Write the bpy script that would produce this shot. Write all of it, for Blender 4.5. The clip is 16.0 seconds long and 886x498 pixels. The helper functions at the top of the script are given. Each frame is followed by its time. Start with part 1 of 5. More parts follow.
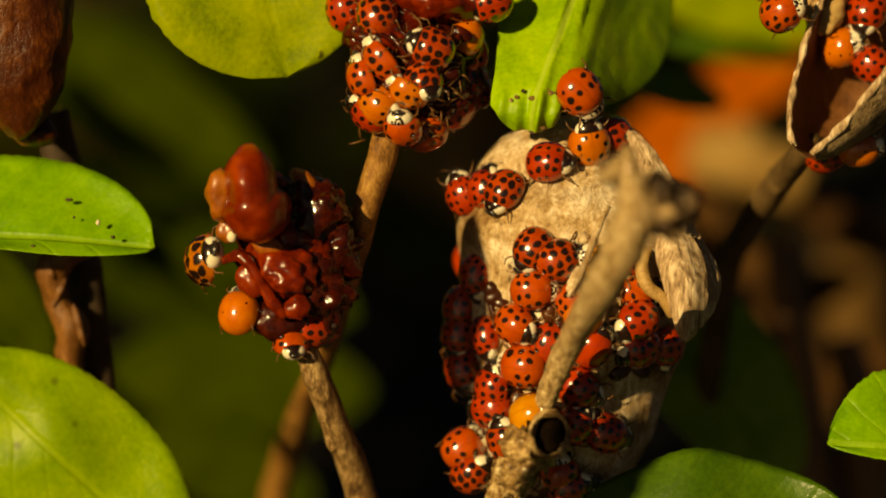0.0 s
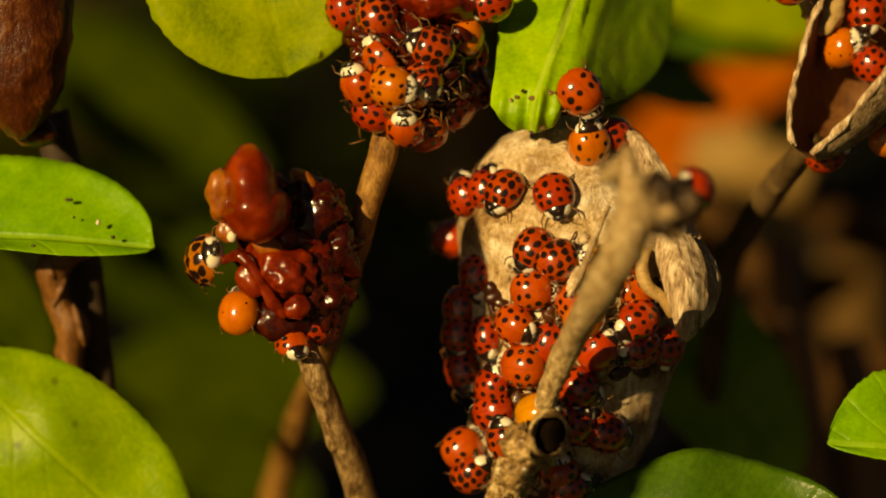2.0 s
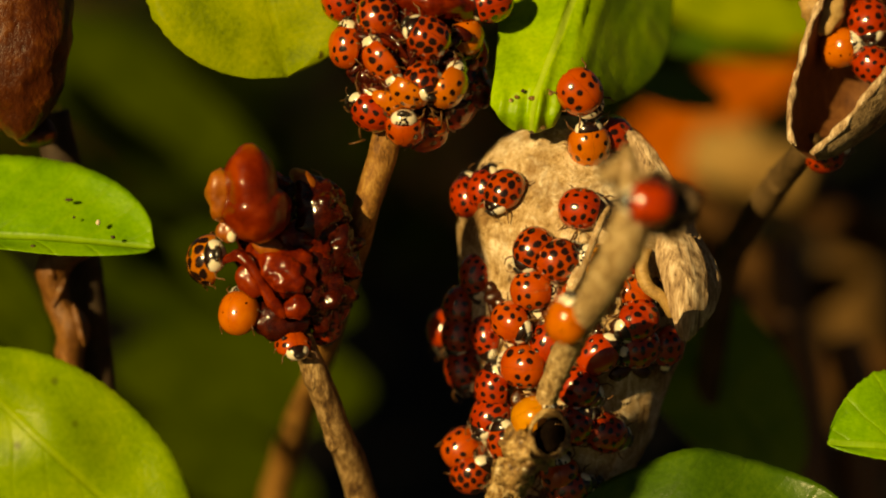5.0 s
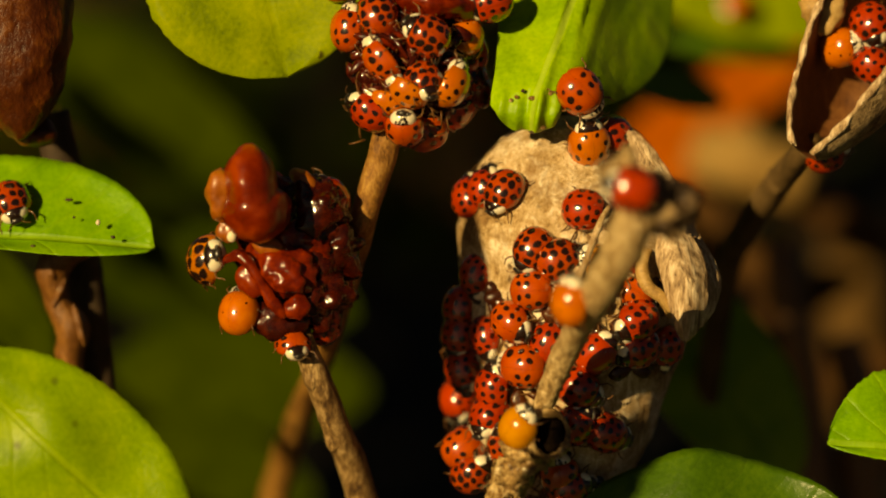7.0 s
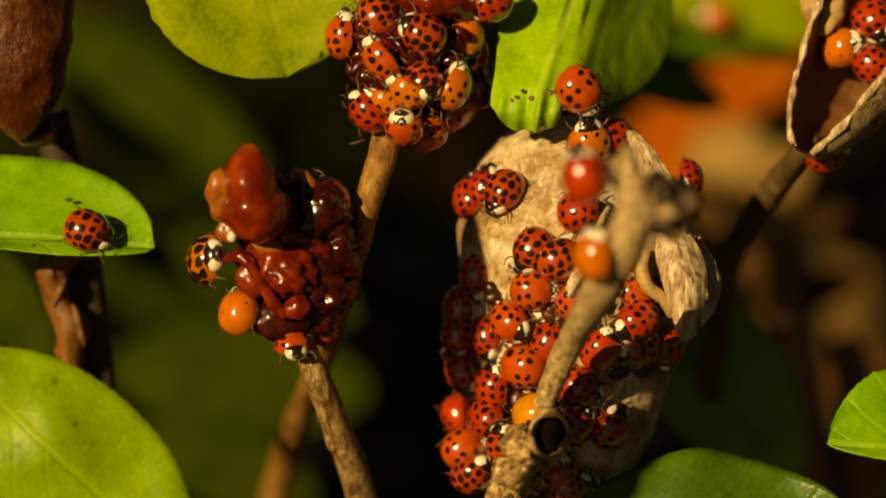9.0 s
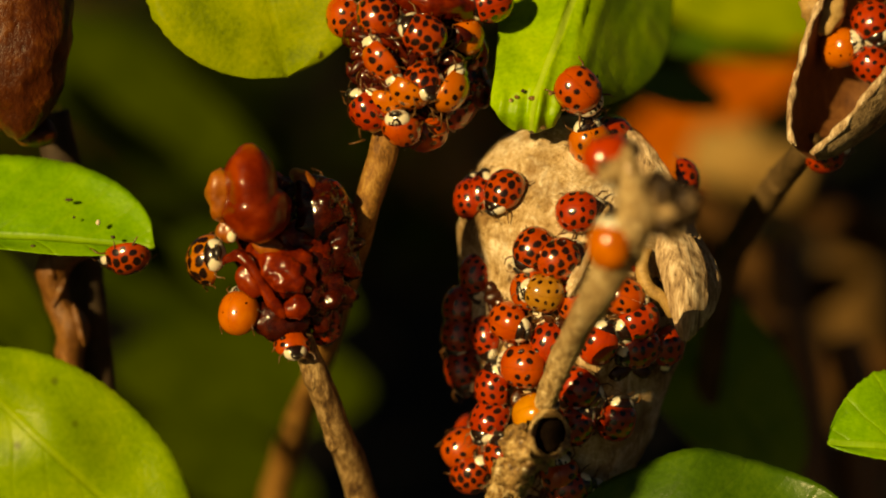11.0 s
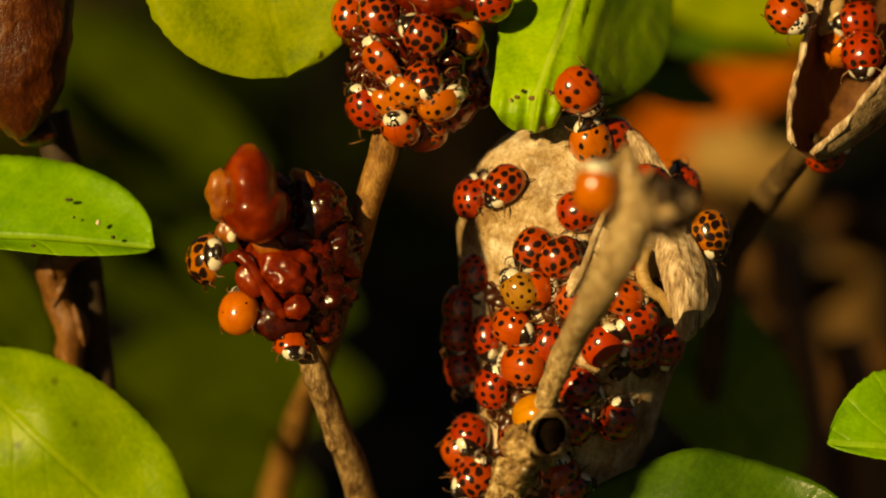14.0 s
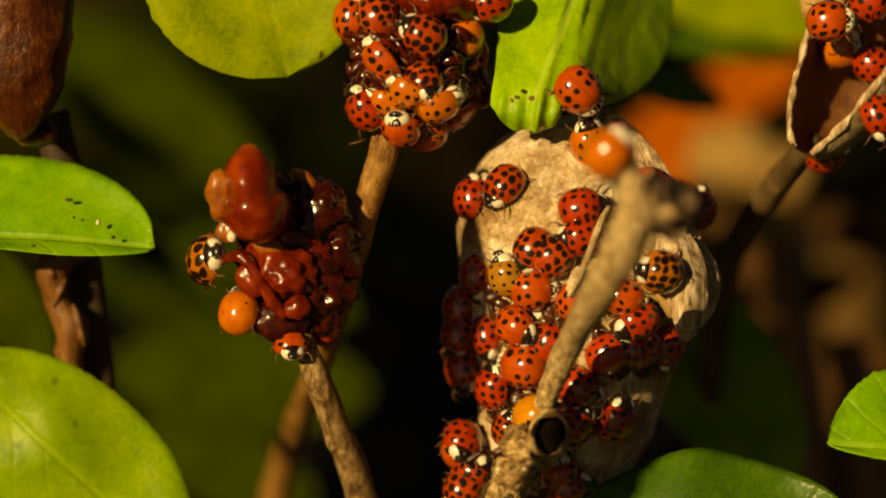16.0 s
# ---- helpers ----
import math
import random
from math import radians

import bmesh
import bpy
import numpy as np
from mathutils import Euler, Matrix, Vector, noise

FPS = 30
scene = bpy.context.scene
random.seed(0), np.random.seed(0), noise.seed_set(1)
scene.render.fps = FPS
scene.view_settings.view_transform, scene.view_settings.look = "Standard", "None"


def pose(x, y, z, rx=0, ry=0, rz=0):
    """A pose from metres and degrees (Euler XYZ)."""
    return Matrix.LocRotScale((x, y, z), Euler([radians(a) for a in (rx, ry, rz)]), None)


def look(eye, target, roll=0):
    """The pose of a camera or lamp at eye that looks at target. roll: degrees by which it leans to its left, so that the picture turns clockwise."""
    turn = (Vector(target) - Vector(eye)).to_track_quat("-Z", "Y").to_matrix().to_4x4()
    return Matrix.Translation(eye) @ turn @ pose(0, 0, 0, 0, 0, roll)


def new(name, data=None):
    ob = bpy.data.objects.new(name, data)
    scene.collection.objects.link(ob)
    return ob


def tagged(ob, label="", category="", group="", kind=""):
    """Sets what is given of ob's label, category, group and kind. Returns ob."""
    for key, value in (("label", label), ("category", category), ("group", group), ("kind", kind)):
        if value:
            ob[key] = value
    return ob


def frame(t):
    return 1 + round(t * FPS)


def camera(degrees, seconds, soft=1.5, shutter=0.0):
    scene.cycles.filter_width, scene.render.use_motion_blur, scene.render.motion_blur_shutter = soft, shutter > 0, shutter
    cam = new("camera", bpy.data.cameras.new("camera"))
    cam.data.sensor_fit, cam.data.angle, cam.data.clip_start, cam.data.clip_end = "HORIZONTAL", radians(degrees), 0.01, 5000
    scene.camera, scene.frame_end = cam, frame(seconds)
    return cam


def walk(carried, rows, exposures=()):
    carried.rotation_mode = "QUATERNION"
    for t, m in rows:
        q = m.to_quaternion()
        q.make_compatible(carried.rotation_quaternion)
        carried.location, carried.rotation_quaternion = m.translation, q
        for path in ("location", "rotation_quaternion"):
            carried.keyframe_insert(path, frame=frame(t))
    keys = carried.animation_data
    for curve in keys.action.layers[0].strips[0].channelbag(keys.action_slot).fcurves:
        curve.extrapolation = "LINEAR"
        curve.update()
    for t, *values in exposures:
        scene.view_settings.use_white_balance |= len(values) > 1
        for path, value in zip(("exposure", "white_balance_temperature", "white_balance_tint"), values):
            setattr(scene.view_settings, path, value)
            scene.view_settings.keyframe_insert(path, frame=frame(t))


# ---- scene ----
# ---------------------------------------------------------------- camera
# The lens looks 18 degrees down on a stand of seed heads about 0.33 m away.
# Places are given on a grid in the plane of the seed heads: x to the right,
# y down, d towards the lens, one unit = 0.0745 mm (a lady beetle is about 95 long).
G = 0.0745e-3
PITCH = radians(18)
RIGHT = Vector((1, 0, 0))
AHEAD = Vector((0, math.cos(PITCH), -math.sin(PITCH)))
UP = Vector((0, math.sin(PITCH), math.cos(PITCH)))
HEART = Vector((0, 0, 0.30))
REACH = 784 * G / math.tan(radians(10))
EYE = HEART - AHEAD * REACH

cam = camera(20, 16.0, 2.0)
cam.data.dof.use_dof = True
cam.data.dof.focus_distance = REACH - 25 * G
cam.data.dof.aperture_fstop = 7.4
EYEPOSE = look(EYE, HEART)
walk(cam, [(0, EYEPOSE), (16, EYEPOSE)], exposures=[(0, -0.07, 9300, 8), (16, -0.07, 9300, 8)])


def at(x, y, d=0.0):
    """World place of the grid point (x, y), d units nearer to the lens."""
    k = (REACH - d * G) / REACH
    return HEART + (RIGHT * (x - 784) + UP * (441 - y)) * (G * k) - AHEAD * (d * G)


def way(nx, ny, nz):
    """World direction of (right, up, towards the lens)."""
    return (RIGHT * nx + UP * ny - AHEAD * nz).normalized()


# ---------------------------------------------------------------- light
SUN = way(-0.53, 0.21, 0.82)
world = bpy.data.worlds.new("world")
scene.world = world
world.use_nodes = True
wn = world.node_tree.nodes
sky = wn.new("ShaderNodeTexSky")
sky.sky_type, sky.sun_disc = "NISHITA", False
sky.sun_elevation = math.asin(SUN.z)
sky.sun_rotation = math.atan2(SUN.x, SUN.y)
wn["Background"].inputs["Strength"].default_value = 0.010
world.node_tree.links.new(sky.outputs[0], wn["Background"].inputs[0])
sun = new("sun", bpy.data.lights.new("sun", "SUN"))
sun.data.energy, sun.data.angle, sun.data.color = 5.0, radians(0.6), (1.0, 0.79, 0.44)
sun.matrix_world = look(HEART + SUN * 2, HEART)


# ---------------------------------------------------------------- materials
class Nodes:
    """A small hand for node trees: each call adds one node and returns its socket."""

    def __init__(self, name):
        self.mat = bpy.data.materials.new(name)
        self.mat.use_nodes = True
        self.t = self.mat.node_tree
        self.bsdf = self.t.nodes["Principled BSDF"]

    def put(self, socket, value):
        if isinstance(value, bpy.types.NodeSocket):
            self.t.links.new(value, socket)
        elif isinstance(value, tuple) and len(value) == 3 and socket.type == "RGBA":
            socket.default_value = (*value, 1)
        else:
            socket.default_value = value

    def node(self, kind, out=0, sets=(), **ins):
        n = self.t.nodes.new(kind)
        for key, value in sets:
            setattr(n, key, value)
        for key, value in ins.items():
            i = int(key[1:]) if key[0] == "i" and key[1:].isdigit() else key.replace("_", " ")
            self.put(n.inputs[i], value)
        return n.outputs[out]

    def coords(self):
        return self.node("ShaderNodeTexCoord", out=3)

    def noise(self, vec, scale, detail=4, rough=0.55, distort=0.0):
        return self.node("ShaderNodeTexNoise", Vector=vec, Scale=scale, Detail=detail, Roughness=rough, Distortion=distort)

    def math(self, op, a, b=0.0):
        return self.node("ShaderNodeMath", sets=[("operation", op)], i0=a, i1=b)

    def scaled(self, vec, x, y, z):
        return self.node("ShaderNodeMapping", Vector=vec, Scale=(x, y, z))

    def ramp(self, fac, stops):
        n = self.t.nodes.new("ShaderNodeValToRGB")
        e = n.color_ramp.elements
        while len(e) < len(stops):
            e.new(0.5)
        for el, (p, c) in zip(e, stops):
            el.position, el.color = p, ((*c, 1) if isinstance(c, tuple) else (c, c, c, 1))
        self.put(n.inputs[0], fac)
        return n.outputs[0]

    def mix(self, fac, a, b, blend="MIX"):
        n = self.t.nodes.new("ShaderNodeMix")
        n.data_type, n.blend_type = "RGBA", blend
        self.put(n.inputs[0], fac), self.put(n.inputs[6], a), self.put(n.inputs[7], b)
        return n.outputs[2]

    def bump(self, height, strength, distance):
        return self.node("ShaderNodeBump", Height=height, Strength=strength, Distance=distance)

    def set(self, **ins):
        for key, value in ins.items():
            self.put(self.bsdf.inputs[key.replace("_", " ")], value)
        return self.mat


def surface(name, dark, mid, light, scale, rough=0.6, stretch=(1, 1, 1), bump=0.5, depth=1e-4, coat=0.0, fine=8.0, spec=0.5, spread=0.16):
    """Two scales of colour, with fine relief; scale in waves to the metre."""
    n = Nodes(name)
    co = n.scaled(n.coords(), *stretch)
    broad = n.noise(co, scale, 5, 0.6, 0.4)
    grain = n.noise(co, scale * fine, 4, 0.65)
    both = n.math("ADD", n.math("MULTIPLY", broad, 0.6), n.math("MULTIPLY", grain, 0.4))
    col = n.ramp(both, [(0.5 - spread, dark), (0.5, mid), (0.5 + spread, light)])
    r = n.math("ADD", n.math("MULTIPLY", grain, 0.3), rough - 0.15)
    return n.set(Base_Color=col, Roughness=r, Normal=n.bump(both, bump, depth), Coat_Weight=coat, Coat_Roughness=0.08, Specular_IOR_Level=spec)




def huskskin():
    """Bleached husk: fibres, brown stains, thin dark cracks and pits."""
    n = Nodes("husk")
    co = n.coords()
    warp = n.node("ShaderNodeTexNoise", out=1, Vector=co, Scale=160.0, Detail=3.0)
    bent = n.node("ShaderNodeVectorMath", sets=[("operation", "ADD")], i0=co, i1=n.node("ShaderNodeVectorMath", sets=[("operation", "SCALE")], i0=warp, Scale=0.004))
    broad = n.noise(bent, 130, 6, 0.68)
    streak = n.noise(n.scaled(bent, 1.0, 1.0, 0.22), 1300, 5, 0.7)
    crease = n.noise(n.scaled(bent, 0.4, 0.4, 1.0), 520, 5, 0.7)
    grain = n.noise(co, 2600, 3, 0.7)
    both = n.math("ADD", n.math("MULTIPLY", broad, 0.42), n.math("ADD", n.math("MULTIPLY", streak, 0.26), n.math("ADD", n.math("MULTIPLY", crease, 0.2), n.math("MULTIPLY", grain, 0.12))))
    col = n.ramp(both, [(0.40, (0.20, 0.105, 0.035)), (0.455, (0.44, 0.29, 0.13)), (0.505, (0.63, 0.465, 0.275)), (0.565, (0.88, 0.765, 0.57))])
    pit = n.node("ShaderNodeTexVoronoi", Vector=bent, Scale=420.0)
    hole = n.math("MULTIPLY", n.ramp(pit, [(0.08, 1.0), (0.24, 0.0)]), n.ramp(n.noise(co, 150, 2), [(0.5, 0.0), (0.6, 1.0)]))
    stain = n.ramp(n.noise(bent, 95, 5, 0.7), [(0.52, 0.0), (0.62, 1.0)])
    col = n.mix(n.math("MULTIPLY", stain, 0.65), col, (0.22, 0.115, 0.038))
    col = n.mix(n.math("MULTIPLY", hole, 0.7), col, (0.10, 0.05, 0.02))
    relief = n.math("SUBTRACT", both, n.math("MULTIPLY", hole, 0.12))
    return n.set(Base_Color=col, Roughness=0.7, Normal=n.bump(relief, 1.0, 1.4e-3), Specular_IOR_Level=0.35)


HUSK = huskskin()
FIBRE = surface("fibre", (0.10, 0.046, 0.016), (0.52, 0.36, 0.21), (0.88, 0.74, 0.54), 900, 0.55, (1, 1, 0.2), 1.0, 8e-4, fine=3, spread=0.13)
RIM = surface("rim", (0.22, 0.12, 0.04), (0.45, 0.28, 0.10), (0.62, 0.44, 0.2), 500, 0.55, (1, 1, 1), 0.6, 2e-4)
STALK = surface("stalk", (0.11, 0.056, 0.018), (0.46, 0.30, 0.125), (0.80, 0.64, 0.38), 1300, 0.62, (1, 1, 0.6), 0.9, 8e-4, coat=0.1, fine=3.0, spread=0.12)
WITHER = surface("withered", (0.014, 0.007, 0.003), (0.062, 0.032, 0.013), (0.36, 0.24, 0.11), 300, 0.6, (1, 1, 1), 1.0, 1.5e-3, coat=0.1, fine=2.5, spread=0.1)
TWIG = surface("twig_bark", (0.055, 0.024, 0.007), (0.21, 0.12, 0.042), (0.50, 0.34, 0.16), 900, 0.62, (1, 1, 0.35), 0.7, 5e-4, fine=4, spread=0.12)
STEM = surface("stem", (0.10, 0.036, 0.006), (0.29, 0.13, 0.024), (0.50, 0.28, 0.075), 600, 0.6, (1, 1, 0.5), 1.0, 6e-4, fine=5, spread=0.13)
RUST = surface("rust_stem", (0.05, 0.018, 0.004), (0.17, 0.065, 0.014), (0.34, 0.15, 0.036), 260, 0.45, (1, 1, 0.35), 0.9, 6e-4, coat=0.2)
DARKPOD = surface("dark_pod", (0.016, 0.003, 0.001), (0.045, 0.009, 0.001), (0.11, 0.028, 0.003), 140, 0.3, (1, 1, 0.8), 0.6, 6e-4, coat=0.6, fine=6, spec=0.3)
PODIN = surface("pod_inside", (0.045, 0.014, 0.004), (0.12, 0.042, 0.011), (0.24, 0.10, 0.03), 260, 0.6, (1, 1, 0.6), 0.6, 3e-4)
PODOUT = surface("pod_outside", (0.10, 0.06, 0.025), (0.30, 0.20, 0.10), (0.56, 0.43, 0.26), 600, 0.75, (1, 1, 0.6), 1.0, 8e-4, fine=5, spread=0.11)
BERRY = surface("berry", (0.04, 0.003, 0.0008), (0.125, 0.0095, 0.0015), (0.27, 0.027, 0.0028), 300, 0.2, (1, 1, 1), 0.5, 4e-4, coat=0.5, fine=3, spec=0.25)
BROWNBERRY = surface("brown_berry", (0.065, 0.0045, 0.001), (0.155, 0.012, 0.0016), (0.28, 0.035, 0.0035), 110, 0.3, (1, 1, 1), 0.4, 4e-4, coat=0.4, fine=4, spec=0.25)
# BERRY's red darkened further to hold shade on the clusters' right side and gaps.
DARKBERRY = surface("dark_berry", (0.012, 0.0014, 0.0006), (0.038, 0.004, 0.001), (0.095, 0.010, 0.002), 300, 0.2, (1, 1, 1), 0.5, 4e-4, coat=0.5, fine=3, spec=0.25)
AMBER = surface("amber_skin", (0.18, 0.042, 0.005), (0.31, 0.082, 0.009), (0.43, 0.14, 0.02), 200, 0.4, (1, 1, 1), 0.3, 2e-4, coat=0.4, fine=4)
CRUST = surface("crust", (0.08, 0.038, 0.011), (0.32, 0.185, 0.06), (0.70, 0.53, 0.27), 700, 0.3, (1, 1, 1), 1.0, 1.4e-3, coat=0.5, fine=3, spread=0.11)
CAPSULE = surface("capsule", (0.06, 0.027, 0.008), (0.32, 0.185, 0.06), (0.68, 0.49, 0.23), 420, 0.45, (1, 1, 1), 1.0, 1.2e-3, coat=0.3, fine=4, spread=0.11)
# Near-black paint for the shade inside the capsule's mouth.
MOUTHSHADE = surface("hollow", (0.002, 0.0012, 0.0008), (0.006, 0.0035, 0.002), (0.014, 0.008, 0.004), 300, 0.9, spec=0.02)
# Soil colour lowered to near black to hold the deep shade behind the plants.
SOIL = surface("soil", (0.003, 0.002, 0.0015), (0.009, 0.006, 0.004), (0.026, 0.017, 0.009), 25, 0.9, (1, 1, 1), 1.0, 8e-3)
LITTER = surface("litter", (0.05, 0.025, 0.007), (0.10, 0.054, 0.016), (0.17, 0.098, 0.033), 60, 0.8, (1, 1, 1), 0.6, 1e-3, spec=0.1)
DRYSTICK = surface("dry_stick", (0.14, 0.08, 0.025), (0.28, 0.17, 0.055), (0.39, 0.26, 0.10), 60, 0.8, (1, 1, 1), 0.6, 1e-3, spec=0.1)
CHITIN = surface("black_chitin", (0.006, 0.005, 0.004), (0.012, 0.009, 0.007), (0.03, 0.02, 0.012), 900, 0.3, (1, 1, 1), 0.2, 3e-5, coat=0.4)
LEGSKIN = surface("leg_skin", (0.05, 0.02, 0.006), (0.13, 0.055, 0.015), (0.22, 0.1, 0.03), 900, 0.4, (1, 1, 1), 0.2, 3e-5)
PODSKIN = surface("pod_skin", (0.020, 0.003, 0.0008), (0.075, 0.016, 0.002), (0.20, 0.060, 0.008), 110, 0.4, (1, 1, 0.7), 1.0, 9e-4, coat=0.3, fine=7, spec=0.25, spread=0.15)
# Stem colour lightened to make up for the shade it stands in.
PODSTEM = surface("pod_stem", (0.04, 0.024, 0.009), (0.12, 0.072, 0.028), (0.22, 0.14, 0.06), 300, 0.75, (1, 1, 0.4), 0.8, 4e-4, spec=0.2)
DARKSTEM = surface("dark_stem", (0.02, 0.012, 0.006), (0.05, 0.03, 0.014), (0.10, 0.06, 0.028), 300, 0.8, (1, 1, 0.4), 0.6, 2e-4)
CREAM = surface("cream", (0.55, 0.45, 0.28), (0.72, 0.63, 0.45), (0.82, 0.76, 0.6), 900, 0.4, (1, 1, 1), 0.2, 3e-5)


def leafskin(name, dark, mid, light, vein, gap=0.0062, thin=0.25, gloss=0.42, spec=0.35, ribs=0.2, specks=0.5):
    """Leaf blade: midrib along local x, side veins slanting from it, blotches and specks."""
    n = Nodes(name)
    co = n.coords()
    sep = n.t.nodes.new("ShaderNodeSeparateXYZ")
    n.put(sep.inputs[0], co)
    x, y = sep.outputs[0], n.math("ABSOLUTE", sep.outputs[1])
    wob = n.math("MULTIPLY", n.math("SUBTRACT", n.noise(co, 160, 2), 0.5), 0.0022)
    lane = n.math("ADD", n.math("SUBTRACT", x, n.math("MULTIPLY", n.math("POWER", n.math("ADD", y, 1e-5), 0.8), 0.42)), wob)
    saw = n.math("ABSOLUTE", n.math("SUBTRACT", n.math("FRACT", n.math("DIVIDE", lane, gap)), 0.5))
    side = n.ramp(saw, [(0.0, 1.0), (0.06, 0.35), (0.14, 0.0)])
    mid_v = n.ramp(n.math("DIVIDE", y, 0.0009), [(0.0, 1.0), (0.35, 0.8), (0.7, 0.0)])
    veins = n.math("MAXIMUM", n.math("MULTIPLY", side, ribs), n.math("MULTIPLY", mid_v, min(0.8, ribs * 4)))
    broad = n.noise(co, 130, 4, 0.6)
    fine = n.noise(co, 1500, 3, 0.6)
    both = n.math("ADD", n.math("MULTIPLY", broad, 0.7), n.math("MULTIPLY", fine, 0.3))
    col = n.ramp(both, [(0.33, dark), (0.5, mid), (0.68, light)])
    col = n.mix(n.math("MULTIPLY", veins, 0.5), col, vein)
    cell = n.node("ShaderNodeTexVoronoi", Vector=co, Scale=170.0, Randomness=1.0)
    few = n.math("GREATER_THAN", n.noise(co, 90, 1), 0.5)
    speck = n.math("MULTIPLY", n.ramp(cell, [(0.0, 1.0), (0.075, 1.0), (0.13, 0.0)]), few)
    col = n.mix(n.math("MULTIPLY", speck, specks), col, (0.05, 0.035, 0.008))
    relief = n.math("SUBTRACT", n.math("MULTIPLY", fine, 0.25), n.math("MULTIPLY", veins, 0.9))
    nrm = n.bump(relief, 0.7, 4.5e-4)
    n.set(Base_Color=col, Roughness=gloss, Normal=nrm, Specular_IOR_Level=spec)
    tr = n.t.nodes.new("ShaderNodeBsdfTranslucent")
    n.put(tr.inputs[0], n.mix(0.5, col, light)), n.put(tr.inputs[1], nrm)
    ms = n.t.nodes.new("ShaderNodeMixShader")
    ms.inputs[0].default_value = thin
    n.t.links.new(n.bsdf.outputs[0], ms.inputs[1])
    n.t.links.new(tr.outputs[0], ms.inputs[2])
    n.t.links.new(ms.outputs[0], n.t.nodes["Material Output"].inputs[0])
    return n.mat


LIME = leafskin("lime_leaf", (0.135, 0.265, 0.006), (0.24, 0.405, 0.009), (0.37, 0.53, 0.016), (0.40, 0.56, 0.04), ribs=0.2)
SPRING = leafskin("spring_leaf", (0.105, 0.285, 0.010), (0.185, 0.43, 0.014), (0.29, 0.56, 0.028), (0.40, 0.62, 0.06), ribs=0.3, specks=0.05)
FOLDED = leafskin("folded_leaf", (0.14, 0.29, 0.008), (0.25, 0.45, 0.013), (0.38, 0.58, 0.025), (0.56, 0.70, 0.14), gap=0.012, ribs=0.16, thin=0.05, gloss=0.42, spec=0.22, specks=0.2)
OLIVE = leafskin("olive_leaf", (0.10, 0.165, 0.003), (0.235, 0.32, 0.005), (0.36, 0.43, 0.010), (0.36, 0.45, 0.02), ribs=0.06, spec=0.15, gloss=0.55, specks=0.9)
GREEN = leafskin("green_leaf", (0.034, 0.090, 0.006), (0.062, 0.150, 0.009), (0.115, 0.225, 0.016), (0.15, 0.27, 0.03), gloss=0.32, spec=0.45)
# Next two: leaf skins darkened so that their colour carries the background's shade.
SHADEDARK = leafskin("shade_dark_leaf", (0.012, 0.025, 0.001), (0.023, 0.039, 0.001), (0.040, 0.060, 0.002), (0.07, 0.10, 0.005), gloss=0.8, spec=0.03, ribs=0.1)
SHADEDIM = leafskin("shade_dim_leaf", (0.019, 0.036, 0.001), (0.036, 0.057, 0.001), (0.055, 0.082, 0.002), (0.09, 0.13, 0.004), gloss=0.8, spec=0.05, ribs=0.1)
AUTUMN = leafskin("autumn_leaf", (0.28, 0.055, 0.006), (0.42, 0.092, 0.008), (0.50, 0.13, 0.014), (0.45, 0.14, 0.02), gloss=0.8, spec=0.05, ribs=0.08)
BROWN = leafskin("brown_leaf", (0.036, 0.016, 0.005), (0.072, 0.033, 0.010), (0.12, 0.06, 0.02), (0.16, 0.08, 0.028), gloss=0.8, spec=0.08)


# ---------------------------------------------------------------- mesh helpers
def mesh_of(name, bm, material, smooth=True):
    me = bpy.data.meshes.new(name)
    bmesh.ops.recalc_face_normals(bm, faces=bm.faces)
    bm.to_mesh(me)
    bm.free()
    if smooth:
        me.polygons.foreach_set("use_smooth", [True] * len(me.polygons))
    for m in (material if isinstance(material, (list, tuple)) else [material]):
        me.materials.append(m)
    return me


def part(name, bm, material, parent=None, label=""):
    """Links a bmesh, built in the parent's space, as one mesh object under it."""
    ob = new(name, bm if isinstance(bm, bpy.types.Mesh) else mesh_of(name, bm, material))
    ob.parent = parent
    return tagged(ob, label)


def thing(name, origin, label, category, group="", kind=""):
    ob = new(name)
    ob.empty_display_size = 0.002
    ob.matrix_world = Matrix.Translation(origin) if isinstance(origin, Vector) else origin
    return tagged(ob, label, category, group, kind)


def grid_faces(bm, rows, wrap):
    """Quads over equal rows of vertices; wrap closes each row into a ring."""
    for a, b in zip(rows, rows[1:]):
        n = len(a)
        for i in range(n if wrap else n - 1):
            j = (i + 1) % n
            bm.faces.new((a[i], a[j], b[j], b[i]))


def curve_points(points, steps):
    """Smooth run through rows of equal length (Catmull-Rom)."""
    p = [np.array(q, float) for q in points]
    p = [2 * p[0] - p[1], *p, 2 * p[-1] - p[-2]]
    out = []
    for i in range(1, len(p) - 2):
        for s in range(steps):
            t = s / steps
            a, b, c, d = p[i - 1], p[i], p[i + 1], p[i + 2]
            out.append(0.5 * (2 * b + (c - a) * t + (2 * a - 5 * b + 4 * c - d) * t * t + (3 * b - a - 3 * c + d) * t ** 3))
    out.append(p[-2])
    return out


